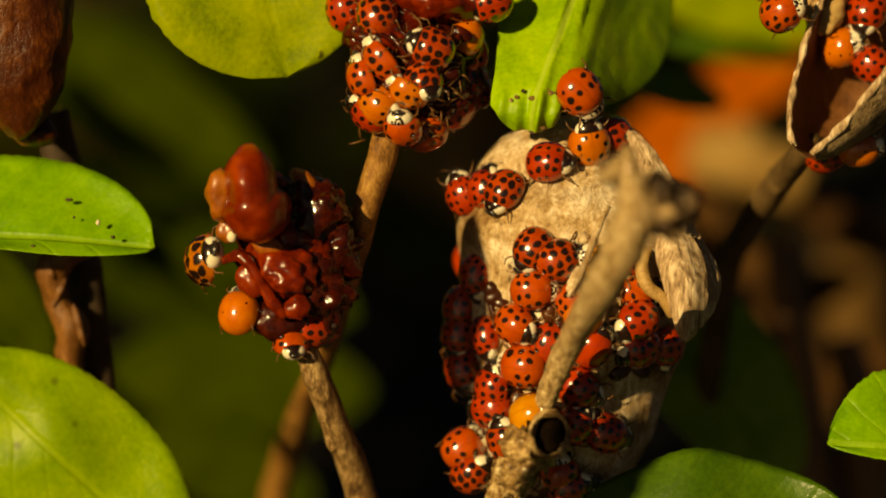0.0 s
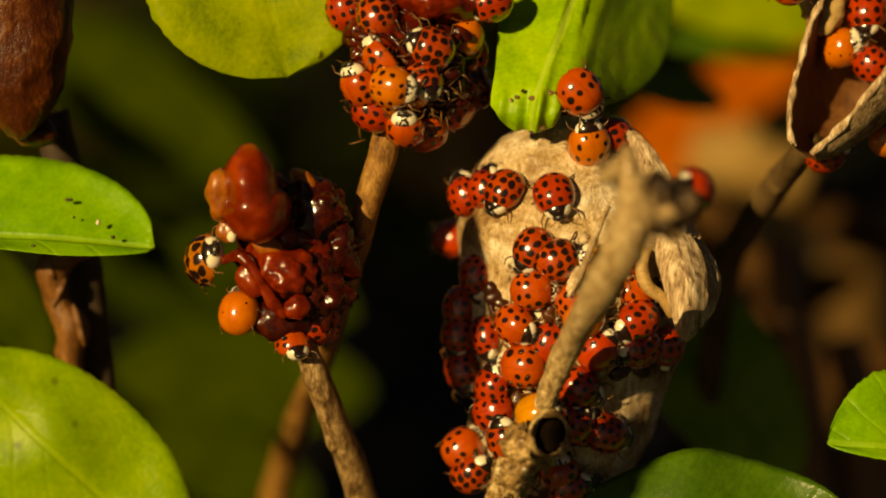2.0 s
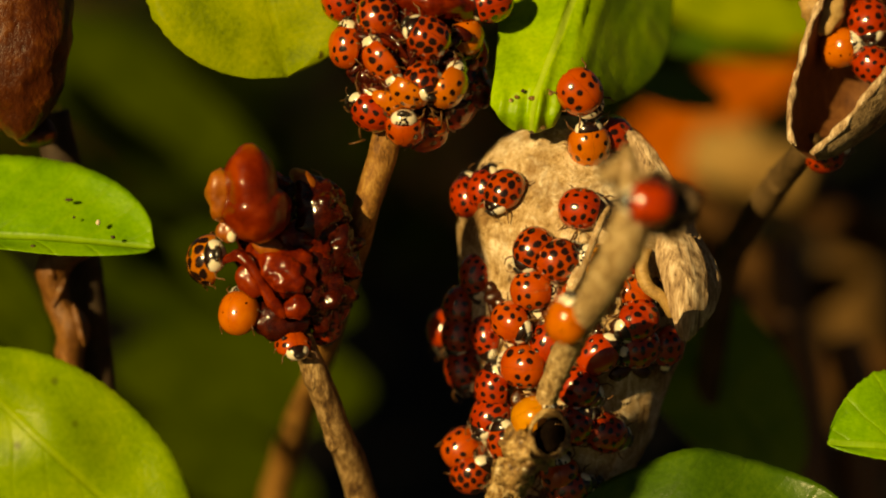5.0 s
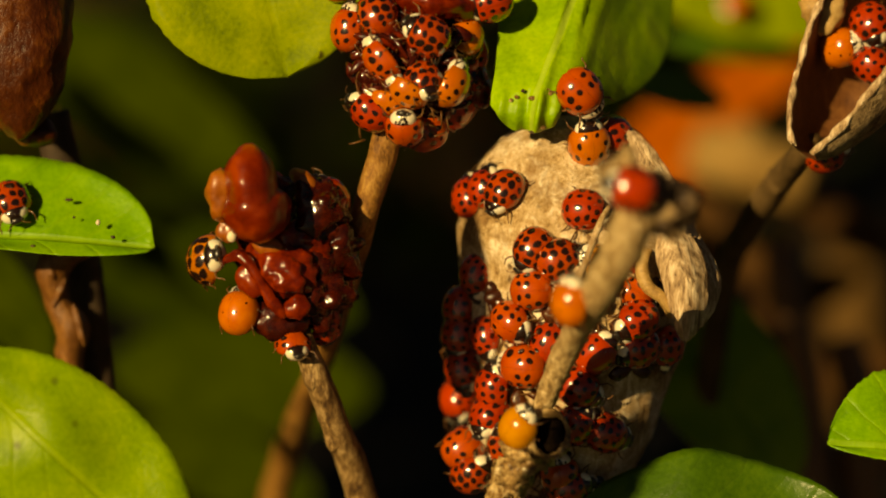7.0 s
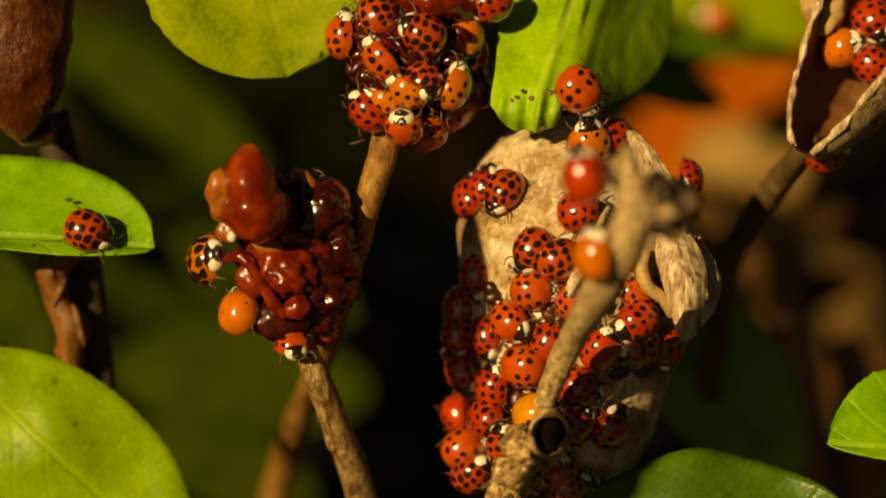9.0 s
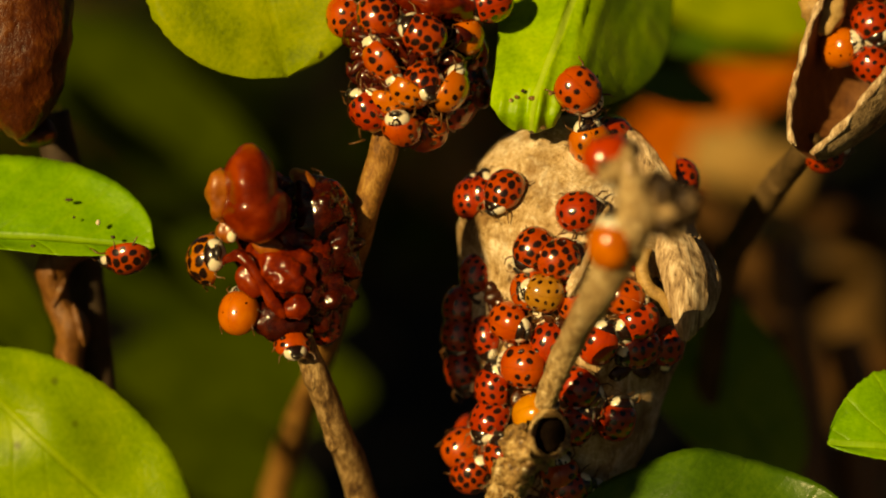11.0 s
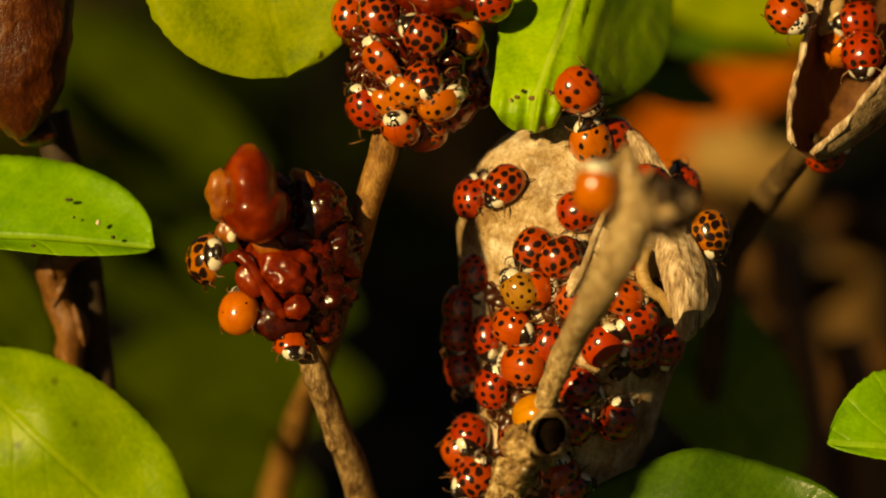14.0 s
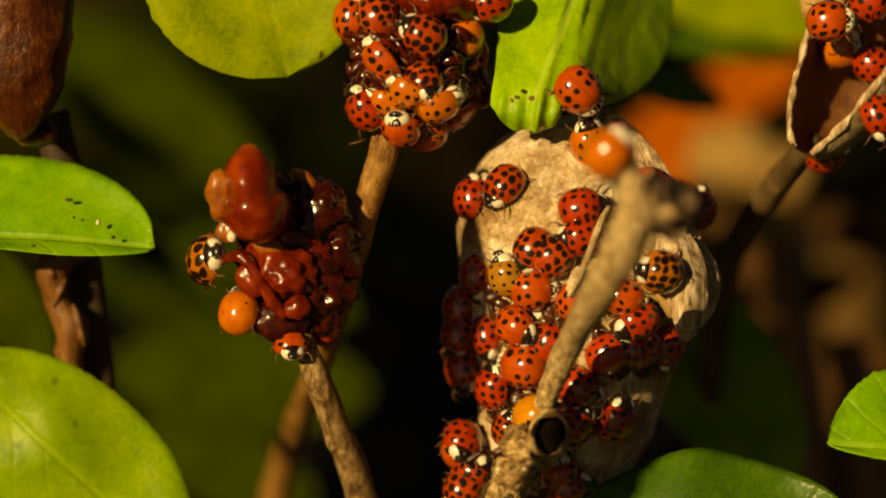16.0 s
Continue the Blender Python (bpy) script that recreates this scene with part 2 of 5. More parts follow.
def tube(bm, points, origin, steps=6, sides=14, rough=0.0, ridges=0, wave=400.0, cap=True):
    """A stem through grid points (x, y, d, radius); rough is the share of the radius that is uneven."""
    run = curve_points(points, steps)
    mid = [at(q[0], q[1], q[2]) for q in run]
    rows = []
    side = None
    for i, q in enumerate(run):
        along = (mid[min(i + 1, len(mid) - 1)] - mid[max(i - 1, 0)]).normalized()
        if side is None:
            side = along.orthogonal().normalized()
        side = (side - along * side.dot(along)).normalized()
        other = along.cross(side)
        row = []
        for k in range(sides):
            a = 2 * math.pi * k / sides
            out = side * math.cos(a) + other * math.sin(a)
            r = max(q[3], 0.5) * G
            spot = mid[i] + out * r
            r *= 1 + rough * 2 * noise.noise(spot * wave) + rough * noise.noise(spot * wave * 3.1)
            if ridges:
                r *= 1 + 0.05 * math.sin(ridges * a)
            row.append(bm.verts.new(mid[i] + out * r - origin))
        rows.append(row)
    grid_faces(bm, rows, True)
    if cap:
        bm.faces.new(rows[0])
        bm.faces.new(list(reversed(rows[-1])))
    return bm


def blob(bm, x, y, d, rx, ry, rd, origin, turn=0.0, lumps=0.12, wave=250.0, seed=0.0, rings=20, sides=28):
    """An uneven rounded lump about a grid point; radii in grid units, turned in the picture's plane."""
    c = at(x, y, d)
    ca, sa = math.cos(radians(turn)), math.sin(radians(turn))
    ex, ey = RIGHT * ca + UP * sa, UP * ca - RIGHT * sa
    rows = []
    for i in range(rings + 1):
        th = math.pi * (0.015 + 0.97 * i / rings)
        row = []
        for k in range(sides):
            a = 2 * math.pi * k / sides
            v = ex * (rx * math.sin(th) * math.cos(a)) + ey * (ry * math.cos(th)) - AHEAD * (rd * math.sin(th) * math.sin(a))
            v *= G
            q = (c + v) * wave + Vector((seed, seed * 2, 0))
            row.append(bm.verts.new(c + v * (1 + lumps * 1.6 * noise.noise(q) + lumps * 0.6 * noise.noise(q * 2.7)) - origin))
        rows.append(row)
    grid_faces(bm, rows, True)
    bm.faces.new(rows[0])
    bm.faces.new(list(reversed(rows[-1])))
    return bm


# ---------------------------------------------------------------- ground and distance
bm = bmesh.new()
n = 70
rows = []
for j in range(n + 1):
    row = []
    for i in range(n + 1):
        u, v = 2 * i / n - 1, 2 * j / n - 1
        x, y = 1.2 * u + 300 * u ** 7, 0.9 + 1.2 * v + 300 * v ** 7
        z = 0.02 * noise.noise((x * 5, y * 5, 0)) + 0.01 * noise.noise((x * 17, y * 17, 3))
        row.append(bm.verts.new((x, y, z if abs(u) < 0.9 and abs(v) < 0.9 else 0)))
    rows.append(row)
grid_faces(bm, rows, False)
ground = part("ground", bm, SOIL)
tagged(ground, "near-black soil under the plants, shade put into its colour", "ground", kind="structure")


# ---------------------------------------------------------------- leaves
def leaf_mesh(name, length, width, material, cup=0.15, droop=0.2, teeth=0.012, tipped=1.0, wave=0.03, seed=1.0, thick=0.00028, fat=0.45, low=1.0, ruck=0.0, fold=0.0):
    """A blade along local x from its stalk end, width across y, upper side +z."""
    bm = bmesh.new()
    nu, nv = 44, 9
    sheets = []
    for face in (0, 1):
        rows = []
        for i in range(nu + 1):
            u = i / nu
            shape = max(1 - abs(2 * u ** (0.75 + 0.5 * fat) - 1) ** 2.1, 0) ** (0.5 + 0.16 * tipped)
            shape = max(shape, 0.012)
            tooth = 1 + teeth * (2 * ((u * 22) % 1) - 1)
            row = []
            for j in range(-nv, nv + 1):
                v = j / nv
                w = shape * width / 2 * (tooth if abs(v) > 0.9 else 1)
                y = v * w * (low if v < 0 else 1)
                if low < 0.2 and v < -0.95:
                    y -= width * 0.022 * ((u * 11) % 1) * min(1.0, 5 * (1 - u))
                z = cup * width * 0.5 * (abs(v) ** 1.4) * shape - droop * length * u * u * 0.5
                z += wave * width * noise.noise((u * 3.2, v * 1.4 + seed, seed * 3))
                z += ruck * width * max(u - 0.75, 0) * 4 * noise.noise((u * 9, v * 5, seed))
                z -= fold * max(y, 0)
                z -= 0.006 * width * math.exp(-(v * 12) ** 2)
                row.append(bm.verts.new((u * length, y, z - face * thick * (1 - 0.7 * abs(v)))))
            rows.append(row)
        grid_faces(bm, rows, False)
        sheets.append(rows)
    a, b = sheets
    ring = lambda s: s[0] + [r[-1] for r in s[1:]] + list(reversed(s[-1]))[1:] + [r[0] for r in reversed(s[1:-1])]
    ra, rb = ring(a), ring(b)
    for i in range(len(ra)):
        j = (i + 1) % len(ra)
        bm.faces.new((ra[i], ra[j], rb[j], rb[i]))
    return mesh_of(name, bm, material)


def leaf_pose(base, tip, face):
    """From the stalk end to the tip, upper side turned towards face."""
    x = (tip - base).normalized()
    z = (face - x * face.dot(x)).normalized()
    m = Matrix((x, z.cross(x), z)).transposed().to_4x4()
    m.translation = base
    return m


def leaf(base, tip, face, width, material, label, **shape):
    """A leaf of its own between two grid points (x, y, d); width in grid units."""
    b, t = at(*base), at(*tip)
    ob = thing("leaf", leaf_pose(b, t, way(*face)), label, "leaf", "leaves of the shrub")
    L = (t - b).length
    part("blade", leaf_mesh("blade", L, width * G, material, **shape), material, ob)
    bm = bmesh.new()
    rows = []
    for i in range(9):
        u = -0.22 + i / 8 * 0.24
        r = 0.00045 + 0.0003 * (i == 0)
        rows.append([bm.verts.new((u * L, r * math.cos(k * math.pi / 3), r * math.sin(k * math.pi / 3) - 0.0004 + 0.3 * L * min(u, 0) ** 2)) for k in range(6)])
    grid_faces(bm, rows, True)
    part("leaf_stalk", bm, material, ob)
    return ob


BRIGHT = "bright lime-green oval leaf, pale-veined, "
sunny = leaf((-230, 404, -57), (270, 424, -16), (-0.1, 0.55, 0.82), 330, SPRING, BRIGHT + "above a brown stem", cup=0.1, droop=0.1, seed=1.3, fat=0.45, tipped=0.0, low=0.27)
leaf((-82, 632, 190), (330, 1030, 220), (-0.2, 0.25, 0.94), 292, LIME, BRIGHT + "in full sun", cup=-0.16, droop=0.2, seed=2.1, fat=0.5, wave=0.1)
leaf((400, -330, -60), (505, 134, -40), (-0.1, 0.1, 0.98), 430, OLIVE, "yellow-green rounded leaf with dark specks, in sun", cup=0.1, droop=0.1, seed=3.4, fat=0.9, tipped=0.3)
lobed = thing("leaf", leaf_pose(at(1052, -240, -40), at(942, 226, 20), way(-0.25, 0.12, 0.95)), BRIGHT + "with a folded lobed tip", "leaf", "leaves of the shrub")


def lobed_blade(owner):
    """A blade folded along its midrib, its far half turned from the sun, pinched into a pleated tip."""
    edges = curve_points([(-260, 985, 1090), (-160, 930, 1165), (-60, 895, 1188), (20, 884, 1191), (80, 880, 1184), (125, 876, 1164), (160, 870, 1130), (184, 868, 1080), (196, 870, 1030), (208, 876, 996), (222, 884, 990), (234, 898, 982)], 8)
    back = owner.matrix_world.inverted()
    bm = bmesh.new()
    nu, sheets = 90, []
    for face in (0, 1):
        rows = []
        for y, w, e in edges:
            m = 1000 - 0.235 * y
            tip = max(0.0, min(1.0, (y - 140) / 40))
            row = []
            for k in range(nu + 1):
                x = w + (e - w) * k / nu
                off = x - m
                pleat = 0.5 * math.cos((x - 898) * 0.105) + 0.5 * math.cos((x - 905) * 0.19 + 0.02 * y)
                d = 26 - 1.6 * (math.hypot(max(off - 30, 0), 20) - 20) - 0.14 * max(-off, 0) ** 1.05 + 8 * math.exp(-(off / 11) ** 2) - 0.85 * (math.hypot(max(165 - y, 0), 25) - 25)
                d += tip * 7 * pleat * (x < 1020) + 10 * max(0, math.sin(math.pi * (y - 150) / 90)) * (off < 40) - 0.02 * max(y - 205, 0) ** 2
                d += 4 * math.exp(-((off - 70 + 0.1 * y) / 12) ** 2)
                d += 6 * noise.noise((x * 0.013, y * 0.011, 2.0)) + 2 * noise.noise((x * 0.05, y * 0.03, 7.0))
                low = max(0.0, min(1.0, (y - 185) / 50))
                dip = low * (3.5 * pleat - 11 * ((x - 938) / 44) ** 2) * (x < 1012)
                row.append(bm.verts.new(back @ at(x, y + dip, d - 5 * face)))
            rows.append(row)
        grid_faces(bm, rows, False)
        sheets.append(rows)
    a, b = sheets
    edge = lambda t: t[0] + [r[-1] for r in t[1:]] + list(reversed(t[-1]))[1:] + [r[0] for r in reversed(t[1:-1])]
    ea, eb = edge(a), edge(b)
    for i in range(len(ea)):
        bm.faces.new((ea[i], ea[(i + 1) % len(ea)], eb[(i + 1) % len(ea)], eb[i]))
    return bm


part("blade", lobed_blade(lobed), FOLDED, lobed)
leaf((1720, 806, 20), (1466, 782, 40), (0.25, -0.45, -0.85), 300, SPRING, BRIGHT + "small, beside dry stems", cup=-0.08, droop=-0.06, seed=5.1, low=0.2, teeth=0.02)
leaf((985, 950, 20), (1530, 925, 45), (-0.1, 0.6, 0.78), 300, GREEN, "glossy mid-green arched leaf below the dry husk", cup=0.16, droop=0.14, seed=6.7, fat=0.5, wave=0.1)
SHADY = "olive leaf deep in the shrub, dimness put into its colour"
# Lime colour on the next leaf offsets the shade it stands in.
leaf((1110, 470, -790), (1420, 850, -770), (0.3, 0.1, 0.85), 300, LIME, "dark green leaf in shade behind the husk", cup=0.1, droop=0.1, seed=7.3)
leaf((40, 20, -2900), (500, 340, -2850), (-0.2, 0.3, 0.9), 330, SHADEDARK, SHADY, cup=0.1, droop=0.1, seed=8.3)
leaf((100, 40, -2600), (470, 310, -2600), (-0.4, 0.2, 0.9), 200, SHADEDIM, SHADY, cup=0.1, droop=0.1, seed=18.3)
leaf((190, 650, -2400), (660, 690, -2400), (-0.3, 0.35, 0.9), 320, SHADEDIM, SHADY, cup=0.1, droop=0.1, seed=9.3)
leaf((300, 420, -1500), (640, 560, -1500), (-0.1, 0.4, 0.9), 240, SHADEDARK, SHADY, cup=0.1, droop=0.1, seed=14.3)
leaf((120, 395, -2750), (470, 585, -2750), (-0.25, 0.3, 0.9), 300, SHADEDARK, SHADY, cup=0.1, droop=0.1, seed=19.3)
leaf((230, 770, -2200), (560, 880, -2200), (-0.1, 0.4, 0.9), 220, SHADEDIM, SHADY, cup=0.1, droop=0.1, seed=15.3)
leaf((-80, 420, -900), (90, 640, -900), (-0.2, 0.2, 0.95), 150, SHADEDIM, "green leaf behind the brown stem", cup=0.1, droop=0.1, seed=12.3)
leaf((1100, -70, -1720), (1490, 40, -1700), (-0.1, 0.3, 0.9), 240, OLIVE, "yellow-green leaf in sun, far behind the husk", cup=0.1, droop=0.1, seed=10.3)
leaf((1170, 70, -1800), (1440, 96, -1800), (-0.1, 0.5, 0.8), 80, GREEN, "mid-green leaf far behind the open pod", cup=0.1, droop=0.1, seed=16.3)
leaf((1090, 130, -1350), (1288, 182, -1350), (-0.4, 0.2, 0.9), 95, GREEN, "small dark green pointed leaf behind the husk", cup=0.1, droop=0.1, seed=11.3)
def speck(owner, x, y, d, rx, ry, material, label):
    """A crumb stuck to a leaf."""
    bm = blob(bmesh.new(), x, y, d, rx, ry, min(rx, ry), Vector((0, 0, 0)), lumps=0.25, wave=900, rings=8, sides=10)
    bm.transform(owner.matrix_world.inverted())
    part("crumb", bm, material, owner, label)


for x, y, rx, ry in ((122, 354, 7, 3), (131, 385, 3, 3), (200, 420, 4, 3), (58, 437, 4, 4)):
    speck(sunny, x, y, -49 + (x - 80) * 0.08 + (y - 380) * 0.54 + 1, rx, ry, DARKSTEM, "dark crumb")
speck(sunny, 174, 394, -30, 4, 5, CREAM, "white crumb")
for x, y, d, rx, ry, m in ((904, 178, 28, 5, 4, CRUST), (914, 172, 30, 4, 3, CRUST), (926, 161, 30, 4, 3, DARKSTEM), (943, 174, 34, 7, 4, CRUST), (962, 178, 34, 5, 4, CRUST), (972, 166, 28, 8, 6, CRUST), (984, 178, 24, 7, 8, DARKSTEM), (990, 192, 20, 5, 6, CRUST), (960, 226, 30, 5, 4, CRUST), (944, 234, 22, 10, 3, DARKSTEM), (992, 20, -72, 4, 5, DARKSTEM)):
    speck(lobed, x, y, d, rx, ry, m, "brown crumb")

# ---------------------------------------------------------------- stems and seed heads
def stem(name, points, material, label, category="stem", rough=0.06, sides=14, ridges=0, knots=True):
    o = at(*points[0][:3])
    ob = thing(name, o, label, category, "dry stems")
    part("bark", tube(bmesh.new(), points, o, rough=rough, sides=sides, ridges=ridges), material, ob)
    for i in range(1, len(points) - 2 if knots else 1):
        x, y, d, r = points[i]
        part("knot", blob(bmesh.new(), x - 0.25 * r, y, d + 0.35 * r, r * 0.7, r * 1.2, r * 0.66, o, lumps=0.16, wave=500, seed=i), material, ob)
    return ob


stem("stem", [(700, 210, -30, 26), (680, 265, -35, 27), (645, 380, -60, 24), (614, 500, -150, 22), (570, 630, -330, 24), (528, 745, -700, 27), (486, 880, -1000, 32), (400, 1300, -1300, 36)], STEM, "orange-brown dry stem under a beetle-covered cluster")
stem("stem", [(530, 590, -10, 20), (560, 665, -30, 24), (600, 770, -90, 26), (642, 890, -170, 29), (800, 1500, -500, 36)], TWIG, "pale brown rough dry stem under a glossy cluster")
stem("stem", [(90, 200, -230, 34), (140, 430, -260, 36), (160, 560, -280, 34), (178, 700, -300, 32), (260, 1600, -360, 36)], DARKSTEM, "dark brown stem under a dark seed pod")
tendril = stem("dry_tendril", [(150, 430, -190, 24), (98, 466, -190, 32), (100, 530, -200, 24), (128, 585, -210, 30), (122, 660, -230, 26), (150, 900, -270, 26)], RUST, "twisted rust-brown dried tendril clinging to a stem", "tendril", rough=0.09, sides=20, knots=False)
for x, y, d, rx, ry, turn in ((88, 466, -160, 8, 34, 10), (104, 520, -176, 6, 30, -24), (140, 580, -184, 7, 36, 14)):
    part("flake", blob(bmesh.new(), x, y, d, rx, ry, 6, tendril.matrix_world.translation, turn=turn, lumps=0.3, wave=500, seed=x), RUST, tendril, "dull orange peeling flake")
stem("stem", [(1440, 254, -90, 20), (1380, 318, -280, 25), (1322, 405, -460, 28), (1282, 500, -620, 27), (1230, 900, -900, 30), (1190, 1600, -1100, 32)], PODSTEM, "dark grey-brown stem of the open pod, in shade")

# dry husk: rows of (y, west edge, east edge)
HUSK_Y = [206, 225, 250, 290, 340, 400, 470, 540, 600, 660, 770, 860, 960, 1080]
HUSK_W = [985, 915, 880, 850, 828, 812, 818, 828, 836, 842, 850, 868, 900, 930]
HUSK_E = [1050, 1118, 1145, 1175, 1205, 1232, 1244, 1236, 1215, 1190, 1155, 1110, 1050, 1000]
HUSK_D = -150


def husk_at(y):
    w, e = np.interp(y, HUSK_Y, HUSK_W), np.interp(y, HUSK_Y, HUSK_E)
    return (w + e) / 2, (e - w) / 2


o = at(1000, 1080, HUSK_D)
bm = bmesh.new()
rows = []
for i in range(121):
    y = 204 + (1080 - 204) * (i / 120) ** 1.15
    cx, rx = husk_at(y)
    if i == 0:
        rx *= 0.4
    row = []
    for k in range(120):
        a = 2 * math.pi * k / 120
        p = at(cx + rx * math.cos(a), y, HUSK_D + 0.86 * rx * math.sin(a))
        out = way(math.cos(a), 0, math.sin(a))
        lump = 7 * noise.noise(p * 130) + 4 * noise.noise(Vector((p.x * 420, p.y * 420, p.z * 160))) + 3 * noise.noise(Vector((p.x * 260, p.y * 260, p.z * 700))) + 2.5 * noise.noise(p * 1100)
        row.append(bm.verts.new(p + out * lump * G - o))
    rows.append(row)
grid_faces(bm, rows, True)
bm.faces.new(rows[0])
bm.faces.new(list(reversed(rows[-1])))
husk = thing("dry_husk", o, "pale tan dried seed husk, fibrous and cracked, crowded with beetles", "seed head")
part("shell", bm, HUSK, husk)
def flap(run, bulge, d0, phase):
    """A curled sheet: rows of (y, west, east), fibres running down it."""
    bm = bmesh.new()
    nu, sheets = 46, []
    fine_run = curve_points(run, 7)
    for face in (0, 1):
        rows = []
        for y, w, e in fine_run:
            row = []
            for k in range(nu + 1):
                u = k / nu
                q = (y - run[0][0]) / (run[-1][0] - run[0][0])
                rib = 1.6 * noise.noise((u * 12, q * 3.5, phase)) + 2.0 * noise.noise((u * 40, q * 6, phase + 3)) + 1.2 * noise.noise((u * 20, q * 20, phase))
                d = d0 + bulge * math.sin(math.pi * (0.12 + 0.83 * u)) * (0.5 + 0.5 * math.sin(math.pi * min(q, 1))) + rib - face * 7
                row.append(bm.verts.new(at(w + (e - w) * u + 2 * noise.noise((q * 9, u * 3, phase)), y + 5 * noise.noise((u * 6, q, phase)), d) - o))
            rows.append(row)
        grid_faces(bm, rows, False)
        sheets.append(rows)
    a, b = sheets
    edge = lambda t: t[0] + [r[-1] for r in t[1:]] + list(reversed(t[-1]))[1:] + [r[0] for r in reversed(t[1:-1])]
    ea, eb = edge(a), edge(b)
    for i in range(len(ea)):
        bm.faces.new((ea[i], ea[(i + 1) % len(ea)], eb[(i + 1) % len(ea)], eb[i]))
    return bm


part("flap", flap([(412, 1165, 1222), (450, 1160, 1242), (500, 1172, 1254), (550, 1186, 1250), (585, 1196, 1236), (604, 1206, 1220)], 46, 22, 1.0), FIBRE, husk, "curled fibrous flap, pale and ribbed")
part("flap", flap([(420, 1215, 1240), (455, 1228, 1262), (500, 1236, 1277), (545, 1236, 1266), (580, 1228, 1244)], 30, -20, 6.0), FIBRE, husk, "thin pale outer edge of the flap")
part("flap", flap([(232, 1104, 1124), (262, 1116, 1156), (298, 1128, 1180), (332, 1142, 1198), (356, 1160, 1196)], 14, -34, 9.0), FIBRE, husk, "pale ribbed shoulder of the husk")
part("curled_edge", tube(bmesh.new(), [(1146, 440, 22, 9), (1136, 475, 24, 12), (1148, 508, 26, 12), (1176, 530, 26, 12), (1190, 560, 18, 8)], o, sides=12, rough=0.12), RIM, husk, "ochre curled edge of the flap")
part("ridge", tube(bmesh.new(), [(1118, 240, -100, 6), (1150, 280, -70, 8), (1180, 325, -62, 8), (1203, 380, -60, 7)], o, sides=10, rough=0.15), FIBRE, husk)
part("stem", tube(bmesh.new(), [(985, 1040, -120, 60), (960, 1150, -125, 34), (900, 1800, -180, 34)], o, rough=0.06), STALK, husk)

# dry flower stalk in front of the husk, with the open capsule at its foot
o = at(955, 900, 40)
stalk = thing("dry_stalk", o, "dry brown flower stalk with a withered tip, leaning over the husk", "stalk")
part("rod", tube(bmesh.new(), [(940, 760, 70, 16), (962, 715, 90, 18), (1008, 610, 175, 23), (1062, 515, 345, 29), (1106, 430, 430, 34), (1126, 378, 447, 33), (1118, 325, 456, 23), (1110, 285, 460, 15), (1112, 258, 462, 9)], o, sides=18, rough=0.1), STALK, stalk)
part("withered_tip", blob(bmesh.new(), 1174, 364, 430, 50, 44, 36, o, turn=-20, lumps=0.42, wave=650, seed=3, rings=34, sides=40), WITHER, stalk, "dark shrivelled flower remains")
part("withered_tip", blob(bmesh.new(), 1085, 300, 452, 24, 20, 18, o, turn=30, lumps=0.4, wave=650, seed=5), STALK, stalk)
for line in ([(1150, 350, 442, 14), (1190, 330, 442, 12), (1222, 352, 432, 8), (1230, 392, 426, 4)], [(1100, 330, 456, 10), (1078, 300, 462, 8), (1064, 282, 464, 3)], [(1140, 372, 454, 12), (1172, 396, 456, 9), (1200, 404, 448, 3)], [(1130, 340, 458, 9), (1148, 312, 462, 7), (1152, 292, 462, 2)]):
    part("bract", tube(bmesh.new(), line, o, sides=10, rough=0.35, wave=700), WITHER, stalk)
part("pulp", blob(bmesh.new(), 1020, 500, 62, 15, 26, 14, o, turn=-15, lumps=0.3, wave=700, seed=2), HUSK, stalk, "pale shrivelled pulp")
part("strand", tube(bmesh.new(), [(1078, 366, 66, 4), (1062, 395, 84, 6), (1044, 445, 92, 6), (1026, 490, 86, 6), (1006, 525, 66, 4)], o, sides=8, rough=0.1), HUSK, stalk, "thin pale peeling strand")

capsule = thing("open_capsule", at(905, 900, 60), "small brown dry capsule with a round dark mouth", "seed capsule")
o = at(905, 900, 60)
bm = bmesh.new()
axis = [(850, 960, 30, 26), (878, 900, 45, 26), (898, 862, 60, 30), (922, 822, 76, 34), (945, 792, 92, 36), (962, 778, 112, 38)]
tube(bm, axis, o, steps=10, sides=36, rough=0.3, wave=520, cap=False)
part("body", bm, CAPSULE, capsule)
bm = bmesh.new()
ring = []
for k in range(29):
    a = 2 * math.pi * k / 28
    ring.append((972 + 34 * math.cos(a), 770 + 40 * math.sin(a), 126 - 10 * math.cos(a), 6 + 2 * math.sin(3 * a)))
tube(bm, ring, o, steps=2, sides=10, rough=0.3, wave=750, cap=False)
part("lip", bm, CAPSULE, capsule, "thick rounded lip of the capsule")
# A solid lump plugs the mouth, its black colour replacing inner shade.
part("lining", blob(bmesh.new(), 971, 771, 96, 33, 39, 22, o, lumps=0.06), MOUTHSHADE, capsule, "near-black lump standing for shade in the mouth")
part("shoulder", blob(bmesh.new(), 934, 784, 80, 42, 36, 26, o, turn=-30, lumps=0.28, wave=620, seed=3, rings=24, sides=30), CAPSULE, capsule)
part("crust", blob(bmesh.new(), 900, 846, 80, 27, 46, 18, o, turn=-25, lumps=0.45, wave=800, seed=8, rings=40, sides=44), CRUST, capsule, "pale flaking crust")

